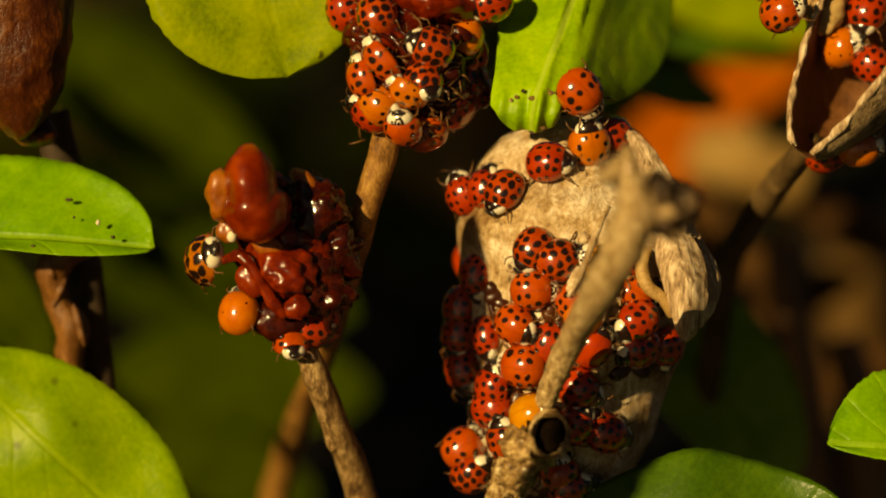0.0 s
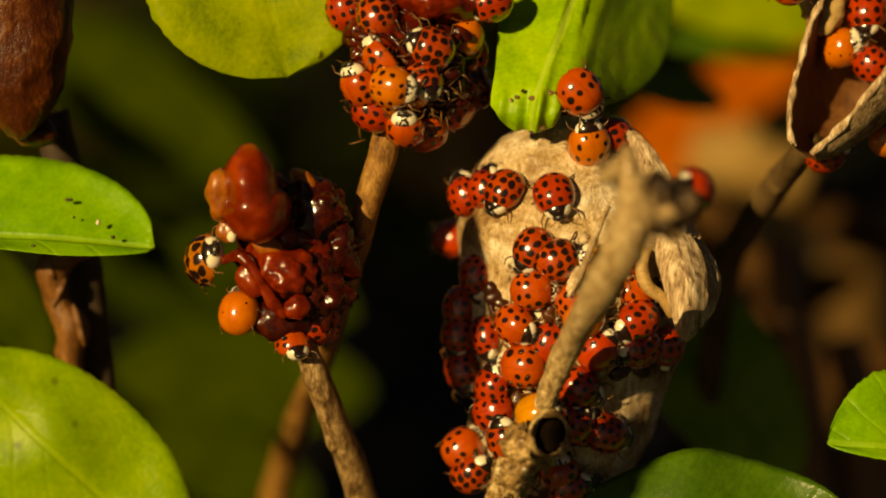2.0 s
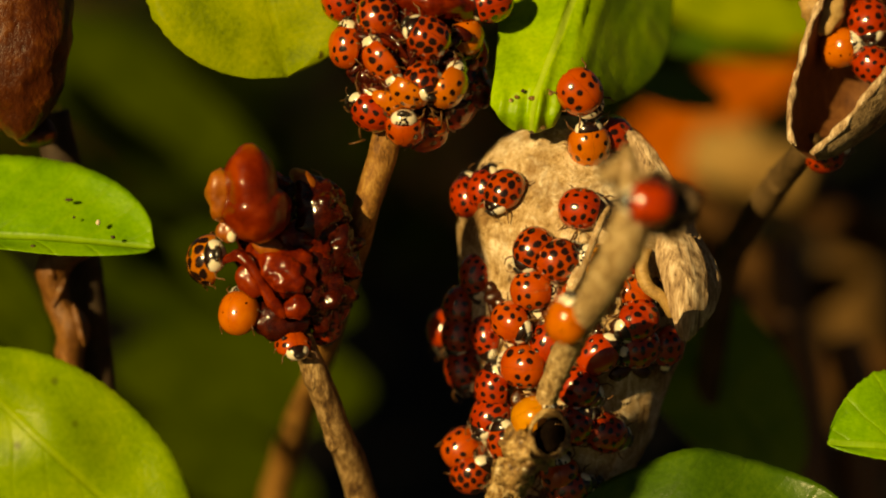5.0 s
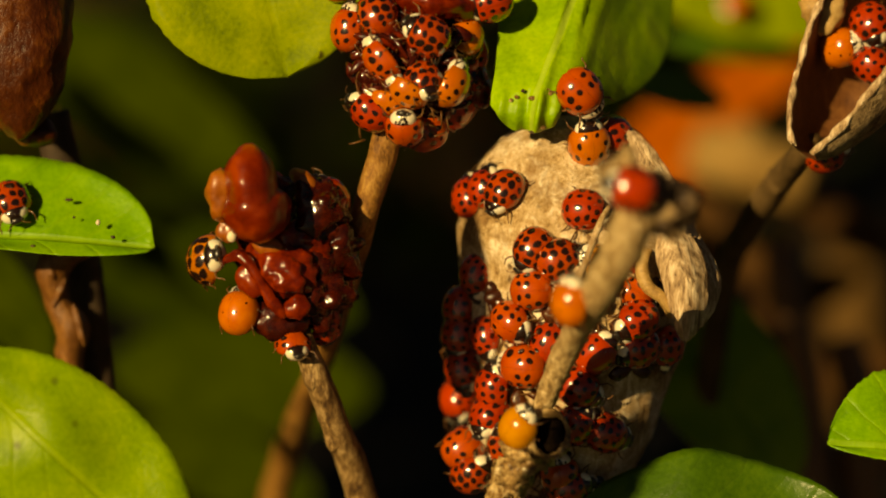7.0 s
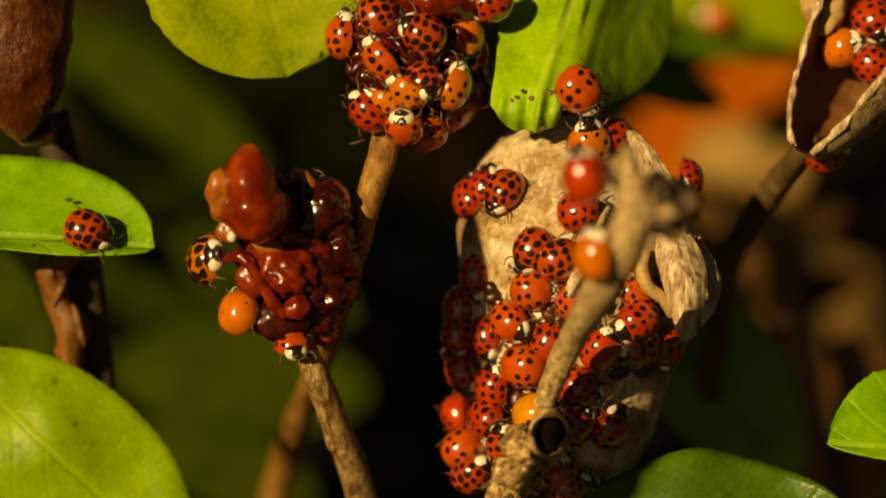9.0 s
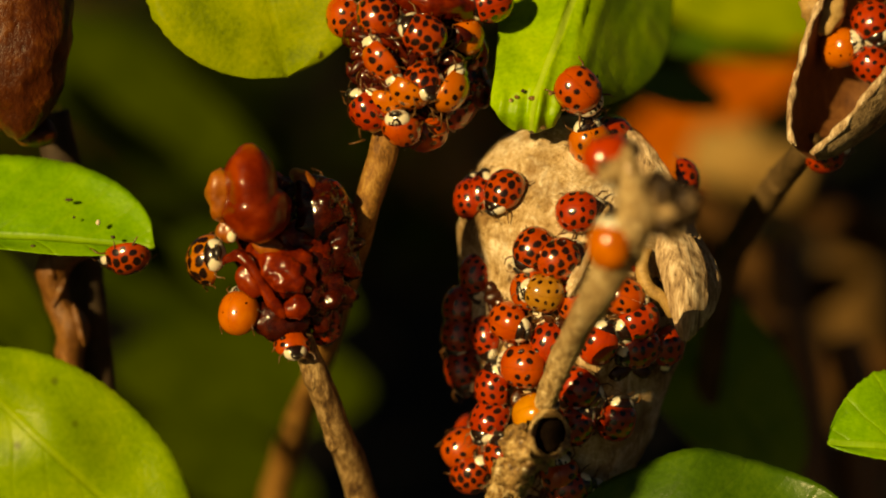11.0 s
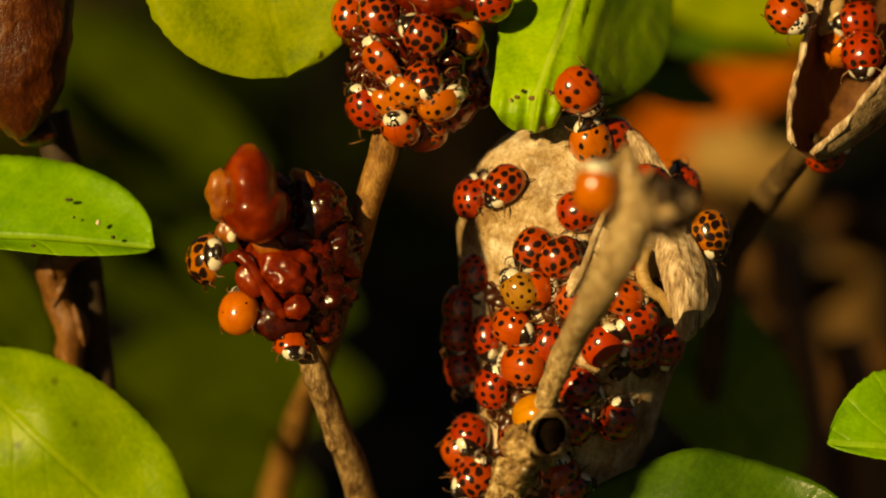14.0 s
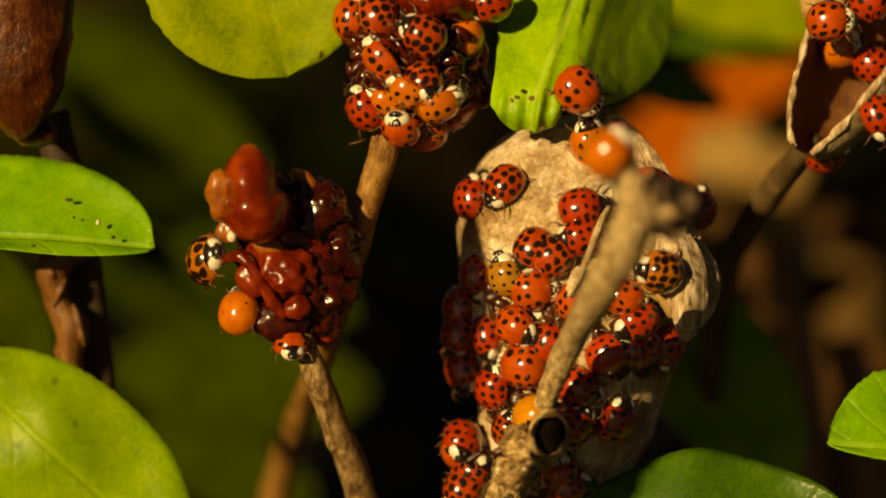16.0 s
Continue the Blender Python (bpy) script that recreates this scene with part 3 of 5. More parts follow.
# ---------------------------------------------------------------- glossy seed heads
def head(name, o, label, pieces):
    ob = thing(name, at(*o), label, "fruit cluster" if "cluster" in name else "seed pod")
    for i, (kind, mat, x, y, d, rx, ry, rd, turn, lumps) in enumerate(pieces):
        part(kind, blob(bmesh.new(), x, y, d, rx, ry, rd, at(*o), turn=turn, lumps=lumps * 1.4, wave=430 if mat in (BERRY, DARKBERRY) and kind == "skin" else 330, seed=i * 7.1, rings=30, sides=42), mat, ob)
    return ob


upper = head("fruit_cluster", (690, 230, -30), "glossy dark red dried fruit cluster covered with beetles", [
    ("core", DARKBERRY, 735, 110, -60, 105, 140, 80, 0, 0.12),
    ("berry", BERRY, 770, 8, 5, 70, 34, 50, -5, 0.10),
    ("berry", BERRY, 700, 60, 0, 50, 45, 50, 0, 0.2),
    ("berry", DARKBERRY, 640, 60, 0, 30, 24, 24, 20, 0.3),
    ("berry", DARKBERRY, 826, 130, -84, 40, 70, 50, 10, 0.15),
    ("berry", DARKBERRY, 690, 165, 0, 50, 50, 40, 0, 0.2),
])
lower = head("fruit_cluster", (540, 620, -10), "glossy wet-looking dark red fruit cluster with folded skins", [
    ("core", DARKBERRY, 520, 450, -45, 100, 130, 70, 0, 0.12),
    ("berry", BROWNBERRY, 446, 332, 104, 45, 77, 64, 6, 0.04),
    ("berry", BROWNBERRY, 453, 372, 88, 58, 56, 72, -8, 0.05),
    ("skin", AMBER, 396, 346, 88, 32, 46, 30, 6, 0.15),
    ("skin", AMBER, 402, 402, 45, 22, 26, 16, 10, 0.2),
    # Cream lump whose pale colour stands in for whitish glints on the skins.
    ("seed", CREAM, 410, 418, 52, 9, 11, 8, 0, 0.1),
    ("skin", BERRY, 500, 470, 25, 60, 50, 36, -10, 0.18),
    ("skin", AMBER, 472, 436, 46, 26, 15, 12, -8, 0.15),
    # Right-hand skins take the darkened copy, standing in for shade there.
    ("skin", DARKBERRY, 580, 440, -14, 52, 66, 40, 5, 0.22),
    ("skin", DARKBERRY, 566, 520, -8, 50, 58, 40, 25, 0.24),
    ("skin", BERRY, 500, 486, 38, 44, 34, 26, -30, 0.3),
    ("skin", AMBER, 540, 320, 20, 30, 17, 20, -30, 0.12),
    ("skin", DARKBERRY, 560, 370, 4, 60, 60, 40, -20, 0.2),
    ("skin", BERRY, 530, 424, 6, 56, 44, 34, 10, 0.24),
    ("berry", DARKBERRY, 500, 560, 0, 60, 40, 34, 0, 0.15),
])
o = at(540, 620, -10)
part("fold", tube(bmesh.new(), [(396, 462, 36, 8), (428, 456, 50, 12), (458, 492, 56, 9), (482, 535, 52, 11), (506, 560, 44, 8)], o, sides=16, rough=0.25), BERRY, lower, "wrinkled translucent red fold")
part("fold", blob(bmesh.new(), 445, 500, 44, 34, 22, 16, o, turn=-55, lumps=0.3, wave=420), BROWNBERRY, lower, "wrinkled translucent red fold")
part("fold", blob(bmesh.new(), 524, 545, 48, 26, 24, 12, o, turn=-40, lumps=0.2, wave=420), BERRY, lower, "wrinkled translucent red fold")

o = at(690, 230, -30)
for line in ([(612, 58, 20, 7), (640, 66, 44, 8), (672, 62, 52, 6), (700, 76, 50, 5)], [(690, 60, 52, 5), (708, 84, 58, 5), (722, 104, 52, 4)], [(700, 50, 52, 4), (728, 70, 50, 4), (735, 100, 44, 3)], [(690, 130, 46, 4), (684, 152, 54, 4), (700, 162, 52, 3)], [(640, 48, 40, 6), (652, 70, 50, 8), (640, 86, 46, 6)]):
    part("withered_stalk", tube(bmesh.new(), line, o, sides=8, rough=0.3, wave=900), DARKBERRY, upper, "thin dark withered stalk")

# dark pod at the western edge
pod = head("seed_pod", (95, 255, -50), "dark red-brown wrinkled seed pod, closed", [("shell", PODSKIN, 26, 20, -60, 104, 226, 84, 1, 0.035), ("foot", PODSKIN, 62, 240, -90, 34, 28, 30, 0, 0.15)])

# open pod: boat-shaped shell, its mouth towards the light
o = at(1422, 268, -10)
openpod = thing("open_pod", o, "split dry seed pod with a pale ragged rim, beetles inside", "seed pod")
axis0, axis1 = at(1424, 268, -8), at(1680, -150, -20)
along = (axis1 - axis0).normalized()
mouth = way(-0.3, 0.15, 0.93)
mouth = (mouth - along * mouth.dot(along)).normalized()
across = along.cross(mouth)
shell, inner, rimrow = [], [], ([], [])
bo, bi = bmesh.new(), bmesh.new()
L = (axis1 - axis0).length
for i in range(41):
    s = i / 40
    w = 130 * G * (math.sin(math.pi * min(s * 0.62 + 0.015, 1)) ** 0.52)
    ro, ri = [], []
    for k in range(25):
        a = radians(-100 + 236 * k / 24)
        for row, b, f in ((ro, bo, 1.0), (ri, bi, 0.91)):
            deep = 1.9 - 0.5 * s if math.cos(a) > 0 else 1.1
            p = axis0 + along * (s * L) + (across * math.sin(a) * w - mouth * math.cos(a) * w * deep) * f
            p += along * (0.012 * w * noise.noise(p * 600)) + (p - axis0) * 0.035 * noise.noise(p * 300)
            row.append(b.verts.new(p - o))
    shell.append(ro), inner.append(ri)
    for side, k in ((0, 0), (1, 24)):
        rimrow[side].append((ro[k].co + ri[k].co) / 2)
grid_faces(bo, shell, False)
grid_faces(bi, inner, False)
part("shell", bo, PODOUT, openpod, "grey-brown outer shell")
part("lining", bi, PODIN, openpod, "dark brown hollow lining")
for line in rimrow:
    bm = bmesh.new()
    rows = []
    for i, c in enumerate(line):
        r = 7.5 * G * (1 + 0.8 * noise.noise((c + o) * 500))
        c = c + (across * noise.noise((c + o) * 700) + along * noise.noise((c + o) * 640 + Vector((5, 0, 0)))) * 3.5 * G
        rows.append([bm.verts.new(c + (across * math.cos(q) + mouth * math.sin(q)) * r * (1 + 0.4 * noise.noise((c + o) * 1500 + Vector((q, 0, 0))))) for q in [2 * math.pi * k / 8 for k in range(8)]])
    grid_faces(bm, rows, True)
    part("rim", bm, FIBRE, openpod, "pale ragged rim")
part("pulp", blob(bmesh.new(), 1462, 14, -80, 40, 46, 26, o, lumps=0.25, wave=420), RIM, openpod, "ochre dried pulp")


# ---------------------------------------------------------------- behind the seed heads
def log(points, material, label):
    o = at(*points[0][:3])
    ob = thing("fallen_stick", o, label, "stick", "fallen sticks")
    part("bark", tube(bmesh.new(), points, o, rough=0.08, sides=16, wave=60), material, ob)
    x, y, d, r = points[1]
    part("knot", blob(bmesh.new(), x, y - r * 0.5, d + 0.6 * r, r * 0.5, r * 0.5, r * 0.5, o, lumps=0.2, wave=100), material, ob)
    return ob


DIM = "tan dry stick lying across the bed, far behind"
log([(1228, 264, -3000, 84), (1318, 290, -2960, 96), (1425, 326, -2920, 84)], DRYSTICK, DIM)
log([(1320, 330, -3400, 56), (1400, 366, -3400, 66), (1500, 410, -3400, 60)], LITTER, "brown dry stick in the bed, half in shade")
log([(1380, 420, -1400, 40), (1400, 560, -1400, 44), (1430, 720, -1400, 42), (1440, 1000, -1400, 42)], RUST, "brown dry stick standing in the bed, dim")
log([(1500, 440, -3700, 90), (1510, 540, -3700, 96), (1530, 760, -3700, 90)], LITTER, "brown dry stick standing in the bed, dim")
log([(1490, 600, -1500, 42), (1520, 720, -1500, 46), (1530, 900, -1500, 44)], RUST, "brown dry stick standing in the bed, dim")

leaf((1090, 345, -3300), (1310, 165, -3250), (-0.4, 0.25, 0.88), 300, AUTUMN, "fallen orange autumn leaf far behind the husk", cup=0.15, droop=0.1, seed=21.3, fat=0.4)
leaf((1215, 215, -3300), (1440, 75, -3300), (-0.4, 0.25, 0.88), 210, AUTUMN, "fallen orange autumn leaf far behind the husk", cup=0.15, droop=0.1, seed=22.3, fat=0.4)

LITTERED = "brown dry leaf among the litter, dim"
for x0, y0, x1, y1, d, w in ((1210, 420, 1400, 500, -2300, 120), (1330, 560, 1520, 480, -2400, 130), (1400, 700, 1600, 620, -2200, 120), (1440, 380, 1600, 440, -2500, 120), (1250, 640, 1380, 760, -2400, 110), (1460, 860, 1620, 760, -2100, 120), (1180, 340, 1290, 400, -2200, 90)):
    leaf((x0, y0, d), (x1, y1, d + 60), (-0.4, 0.35, 0.85), w, BROWN, LITTERED, cup=0.2, droop=0.2, seed=x0 * 0.013, fat=0.4)


def bush(name, centre, size, count, leaf_len, material, label, seed):
    """A leafy shrub: bent twigs from one root and a loose crown of small folded leaves."""
    rnd = random.Random(seed)
    ob = thing(name, Vector((centre[0], centre[1], 0)), label, "shrub", "shrubs of the bed")
    crown, wood = bmesh.new(), bmesh.new()
    for _ in range(26):
        tip = Vector(((rnd.random() * 2 - 1) * size[0], (rnd.random() * 2 - 1) * size[1], centre[2] + (rnd.random() * 1.6 - 0.8) * size[2]))
        root = Vector((tip.x * 0.25, tip.y * 0.25, -0.01))
        mid = (tip + root) / 2 + Vector((rnd.uniform(-0.03, 0.03), rnd.uniform(-0.03, 0.03), 0.03))
        rows = []
        for i in range(9):
            t = i / 8
            c = root * (1 - t) ** 2 + mid * 2 * t * (1 - t) + tip * t * t
            r = 0.0035 * (1 - 0.75 * t)
            rows.append([wood.verts.new(c + Vector((r * math.cos(a), r * math.sin(a), 0))) for a in (0, 1.26, 2.51, 3.77, 5.03)])
        grid_faces(wood, rows, True)
    for _ in range(count):
        while True:
            v = Vector((rnd.uniform(-1, 1), rnd.uniform(-1, 1), rnd.uniform(-1, 1)))
            if v.length < 1 - 0.25 * noise.noise(v * 2.3 + Vector((seed, 0, 0))):
                break
        c = Vector((v.x * size[0], v.y * size[1], centre[2] + v.z * size[2]))
        x = Vector((rnd.gauss(0, 1), rnd.gauss(0, 1), rnd.gauss(-0.3, 0.6))).normalized()
        side = x.cross(Vector((rnd.gauss(0, 0.5), rnd.gauss(-0.4, 0.5), 1))).normalized()
        up = side.cross(x)
        L = leaf_len * rnd.uniform(0.6, 1.2)
        spine = [crown.verts.new(c + x * (L * t) - up * (0.25 * L * t * t)) for t in (0, 0.35, 0.7, 1)]
        for sgn in (1, -1):
            a = crown.verts.new(c + x * (L * 0.33) + side * (sgn * 0.30 * L) + up * 0.08 * L)
            b = crown.verts.new(c + x * (L * 0.68) + side * (sgn * 0.25 * L) - up * 0.06 * L)
            crown.faces.new((spine[0], a, spine[1]))
            crown.faces.new((spine[1], a, b, spine[2]))
            crown.faces.new((spine[2], b, spine[3]))
    part("crown", crown, material, ob, "many oval green leaves")
    part("wood", wood, RUST, ob)
    return ob


# First shrub is added out of view on the left to keep sun off the bed.
bush("shrub", (-0.42, 0.16, 0.30), (0.26, 0.26, 0.30), 1500, 0.042, SHADEDARK, "unseen leafy shrub added to shade the bed", 3)
bush("shrub", (-0.10, 1.05, 0.10), (0.40, 0.22, 0.20), 900, 0.045, SHADEDARK, "low green shrub at the back, shade put into its colour", 5)
bush("shrub", (0.10, 1.9, 0.30), (0.9, 0.3, 0.45), 1200, 0.08, SHADEDARK, "low green shrub at the back, shade put into its colour", 7)


def twig(spots, label):
    """An unseen leafy twig added to cast shade: each spot to be shaded is (x, y, d, long, wide, turn, run towards the
    sun).
    """
    places = [at(x, y, d) + SUN * (run * G) for x, y, d, *_, run in spots]
    ob = thing("shade_twig", places[0], label, "twig", "leaves of the shrub")
    for (x, y, d, long, wide, turn, run), c in zip(spots, places):
        a = radians(turn)
        ax = (UP * math.sin(a) + RIGHT * math.cos(a)) * (long * G / 2)
        m = leaf_pose(c - ax, c + ax, SUN)
        me = leaf_mesh("blade", long * G, wide * G, GREEN, cup=0.1, droop=0.1, seed=x * 0.01)
        me.transform(Matrix.Translation(-places[0]) @ m)
        part("blade", me, GREEN, ob)
    bm = bmesh.new()
    rows = []
    line = curve_points([tuple(c) for c in places], 5)
    for i, c in enumerate(line):
        rows.append([bm.verts.new(Vector(c) - places[0] + 0.0009 * (RIGHT * math.cos(q) + UP * math.sin(q))) for q in (0, 1.26, 2.51, 3.77, 5.03)])
    grid_faces(bm, rows, True)
    part("shoot", bm, RUST, ob)
    return ob


# Out-of-view leaves added to shade the husk's left edge and its foot.
twig([(812, 690, -90, 130, 66, 70, 1650), (816, 535, -80, 320, 116, 82, 1700)], "unseen leafy twig added to shade the husk")
twig([(1030, 862, 40, 150, 90, 20, 2400), (1090, 778, 20, 140, 80, 75, 2400)], "unseen leafy twig added to shade the husk")


# ---------------------------------------------------------------- lady beetles
MM = 1e-3


def dome(x, b):
    """Point on the wing covers (mm): x along the body, b degrees down from the seam."""
    q = (x + 0.25) / 2.85
    w = 2.62 * max(1 - abs(q) ** 2.5, 0) ** 0.5
    q2 = (x + 0.05) / (2.65 if x > -0.05 else 3.05)
    h = 2.4 * max(1 - abs(q2) ** 2.3, 0) ** 0.5
    a = radians(b)
    return Vector((x, w * math.sin(a), 0.65 + h * math.cos(a)))


def elytron_mesh(side, material):
    bm = bmesh.new()
    rows = []
    nx, nb = 22, 11
    for i in range(nx + 1):
        x = -0.25 - 2.85 * math.cos(math.pi * (0.02 + 0.96 * i / nx))
        row = []
        for k in range(nb + 1):
            b = 96 * k / nb
            p = dome(max(min(x, 2.58), -3.08), b)
            if k == 0:
                p.y, p.z = 0.015, p.z - 0.03
            if k == nb:
                p.y, p.z = p.y * 1.04, p.z - 0.02
            row.append(bm.verts.new((x * MM, side * p.y * MM, p.z * MM)))
        rows.append(row)
    grid_faces(bm, rows, False)
    # turned-under edge
    under = [bm.verts.new((r[-1].co.x * 0.9, r[-1].co.y * 0.86, r[-1].co.z - 0.05 * MM)) for r in rows]
    for i in range(nx):
        bm.faces.new((rows[i][-1], rows[i + 1][-1], under[i + 1], under[i]))
    return mesh_of("elytron", bm, material)


def ball(bm, c, r, rings=8, sides=12, taper=0.0):
    rows = []
    for i in range(rings + 1):
        th = math.pi * (0.03 + 0.94 * i / rings)
        rows.append([bm.verts.new(((c[0] + r[0] * math.cos(th)) * MM, (c[1] + r[1] * math.sin(th) * math.cos(a)) * MM, (c[2] + r[2] * math.sin(th) * math.sin(a)) * MM)) for a in [2 * math.pi * k / sides for k in range(sides)]])
    grid_faces(bm, rows, True)
    bm.faces.new(rows[0]), bm.faces.new(list(reversed(rows[-1])))
    return bm


def wire(bm, points, sides=6):
    """Thin limb through (x, y, z, radius) in mm."""
    run = curve_points(points, 3)
    rows = []
    for i, q in enumerate(run):
        al = Vector(run[min(i + 1, len(run) - 1)][:3]) - Vector(run[max(i - 1, 0)][:3])
        s = al.cross(Vector((0.3, 0.2, 1))).normalized()
        t = al.cross(s).normalized()
        rows.append([bm.verts.new((Vector(q[:3]) + (s * math.cos(a) + t * math.sin(a)) * q[3]) * MM) for a in [2 * math.pi * k / sides for k in range(sides)]])
    grid_faces(bm, rows, True)
    bm.faces.new(rows[0]), bm.faces.new(list(reversed(rows[-1])))
    return bm


def spotted(name, base, deep, spots, dot=(0.014, 0.005, 0.003), wobble=0.16, rough=0.16, zone=None):
    """Glossy wing-cover skin with dark dots at (x, y, z, radius) in mm, the same on both sides."""
    n = Nodes(name)
    co = n.coords()
    sep = n.t.nodes.new("ShaderNodeSeparateXYZ")
    n.put(sep.inputs[0], co)
    com = n.t.nodes.new("ShaderNodeCombineXYZ")
    n.put(com.inputs[0], sep.outputs[0]), n.put(com.inputs[1], n.math("ABSOLUTE", sep.outputs[1])), n.put(com.inputs[2], sep.outputs[2])
    own = n.t.nodes.new("ShaderNodeObjectInfo").outputs["Random"]
    jig = n.node("ShaderNodeVectorMath", sets=[("operation", "ADD")], i0=co, i1=n.node("ShaderNodeCombineXYZ", i0=own, i1=own, i2=own))
    push = n.node("ShaderNodeVectorMath", sets=[("operation", "SCALE")], i0=n.node("ShaderNodeVectorMath", sets=[("operation", "SUBTRACT")], i0=n.node("ShaderNodeTexNoise", out=1, Vector=jig, Scale=420.0, Detail=1.0), i1=(0.5, 0.5, 0.5)), Scale=0.0011)
    seat = n.node("ShaderNodeVectorMath", sets=[("operation", "ADD")], i0=com.outputs[0], i1=push)
    near = None
    for x, y, z, r in spots:
        v = n.t.nodes.new("ShaderNodeVectorMath")
        v.operation = "DISTANCE"
        n.put(v.inputs[0], seat)
        v.inputs[1].default_value = (x * MM, y * MM, z * MM)
        dist = n.math("DIVIDE", v.outputs[1], r * MM)
        near = dist if near is None else n.math("MINIMUM", near, dist)
    tone = n.noise(co, 420, 3, 0.6)
    fine = n.noise(co, 6000, 2, 0.5)
    col = n.mix(n.ramp(tone, [(0.35, 0.0), (0.65, 1.0)]), base, deep)
    if near is not None:
        wavy = n.math("ADD", near, n.math("MULTIPLY", n.math("SUBTRACT", n.noise(jig, 1500, 2), 0.5), wobble * 2))
        col = n.mix(n.ramp(n.math("MULTIPLY", wavy, 0.5), [(0.40, 1.0), (0.54, 0.0)]), col, dot)
    return n.set(Base_Color=col, Roughness=n.math("ADD", n.math("MULTIPLY", tone, 0.12), rough - 0.04), Coat_Weight=1.0, Coat_Roughness=0.16,
                 Normal=n.bump(fine, 0.12, 2e-5), Specular_IOR_Level=0.5)


LAYOUT = [(1.75, 20, 1.0), (1.55, 55, 0.95), (0.55, 14, 0.9), (0.55, 42, 1.15), (0.35, 74, 0.95), (-0.75, 18, 1.0), (-0.75, 47, 1.1), (-0.8, 78, 0.8), (-1.9, 24, 1.0), (-1.85, 58, 0.9), (-2.6, 35, 0.7)]


def dots(size, keep=range(11)):
    return [(*dome(LAYOUT[i][0], LAYOUT[i][1]), LAYOUT[i][2] * size) for i in keep]


COATS = {
    "red": spotted("red_elytra", (0.43, 0.038, 0.006), (0.31, 0.021, 0.004), dots(0.42)),
    "heavy": spotted("heavy_elytra", (0.45, 0.058, 0.007), (0.34, 0.032, 0.005), dots(0.55), wobble=0.3),
    "orange": spotted("orange_elytra", (0.50, 0.076, 0.007), (0.40, 0.046, 0.005), dots(0.42, (1, 3, 4, 5, 6, 8, 9))),
    "fine": spotted("fine_elytra", (0.57, 0.150, 0.009), (0.48, 0.105, 0.007), dots(0.36, (0, 3, 5, 6, 7, 8, 9)), wobble=0.12),
    "plain": spotted("plain_elytra", (0.60, 0.155, 0.010), (0.50, 0.10, 0.008), dots(0.18, (1, 3, 5))),
    "yolk": spotted("yolk_elytra", (0.62, 0.25, 0.013), (0.53, 0.18, 0.011), []),
    "scarlet": spotted("scarlet_elytra", (0.47, 0.042, 0.006), (0.38, 0.028, 0.005), dots(0.38, (1, 3, 4, 6, 7, 9))),
    "tan": spotted("tan_elytra", (0.44, 0.20, 0.026), (0.35, 0.145, 0.018), dots(0.33)),
    "tiger": spotted("tiger_elytra", (0.53, 0.165, 0.011), (0.43, 0.11, 0.008), dots(0.64), wobble=0.35),
}
WORDS = {
    "red": "red black-spotted lady beetle",
    "heavy": "orange-red lady beetle with big spots",
    "orange": "orange black-spotted lady beetle",
    "fine": "orange finely spotted lady beetle",
    "plain": "orange nearly spotless lady beetle",
    "yolk": "yolk-yellow spotless lady beetle",
    "scarlet": "scarlet faintly spotted lady beetle",
    "tiger": "yellow-orange lady beetle with merging black blotches",
    "tan": "pale tan dark-spotted lady beetle",
}
SHIELD = (1.95, 0.74), (1.3, 1.74, 1.28)


def marks(spots):
    """Dots laid on the neck shield: (x, y, radius) in mm."""
    (cx, cz), (rx, ry, rz) = SHIELD
    return [(x, y, cz + rz * math.sqrt(max(1 - ((x - cx) / rx) ** 2 - (y / ry) ** 2, 0.02)), r) for x, y, r in spots]


COLLAR = spotted("collar", (0.88, 0.83, 0.68), (0.80, 0.73, 0.55), marks([(2.15, 0.5, 0.32), (2.5, 0.42, 0.27), (2.8, 0.2, 0.24), (3.05, 0.4, 0.2), (2.3, 0.0, 0.22), (2.05, 0.0, 0.36), (2.4, 1.0, 0.2), (1.9, 0.95, 0.4)]), wobble=0.2, rough=0.22)
BLACKCOLLAR = spotted("black_collar", (0.90, 0.85, 0.70), (0.82, 0.75, 0.57), marks([(2.05, 0.0, 1.0), (2.2, 0.5, 0.74), (2.6, 0.42, 0.6), (2.9, 0.3, 0.5), (3.12, 0.0, 0.5), (3.15, 0.45, 0.34), (1.85, 1.1, 0.55)]), wobble=0.2, rough=0.22)

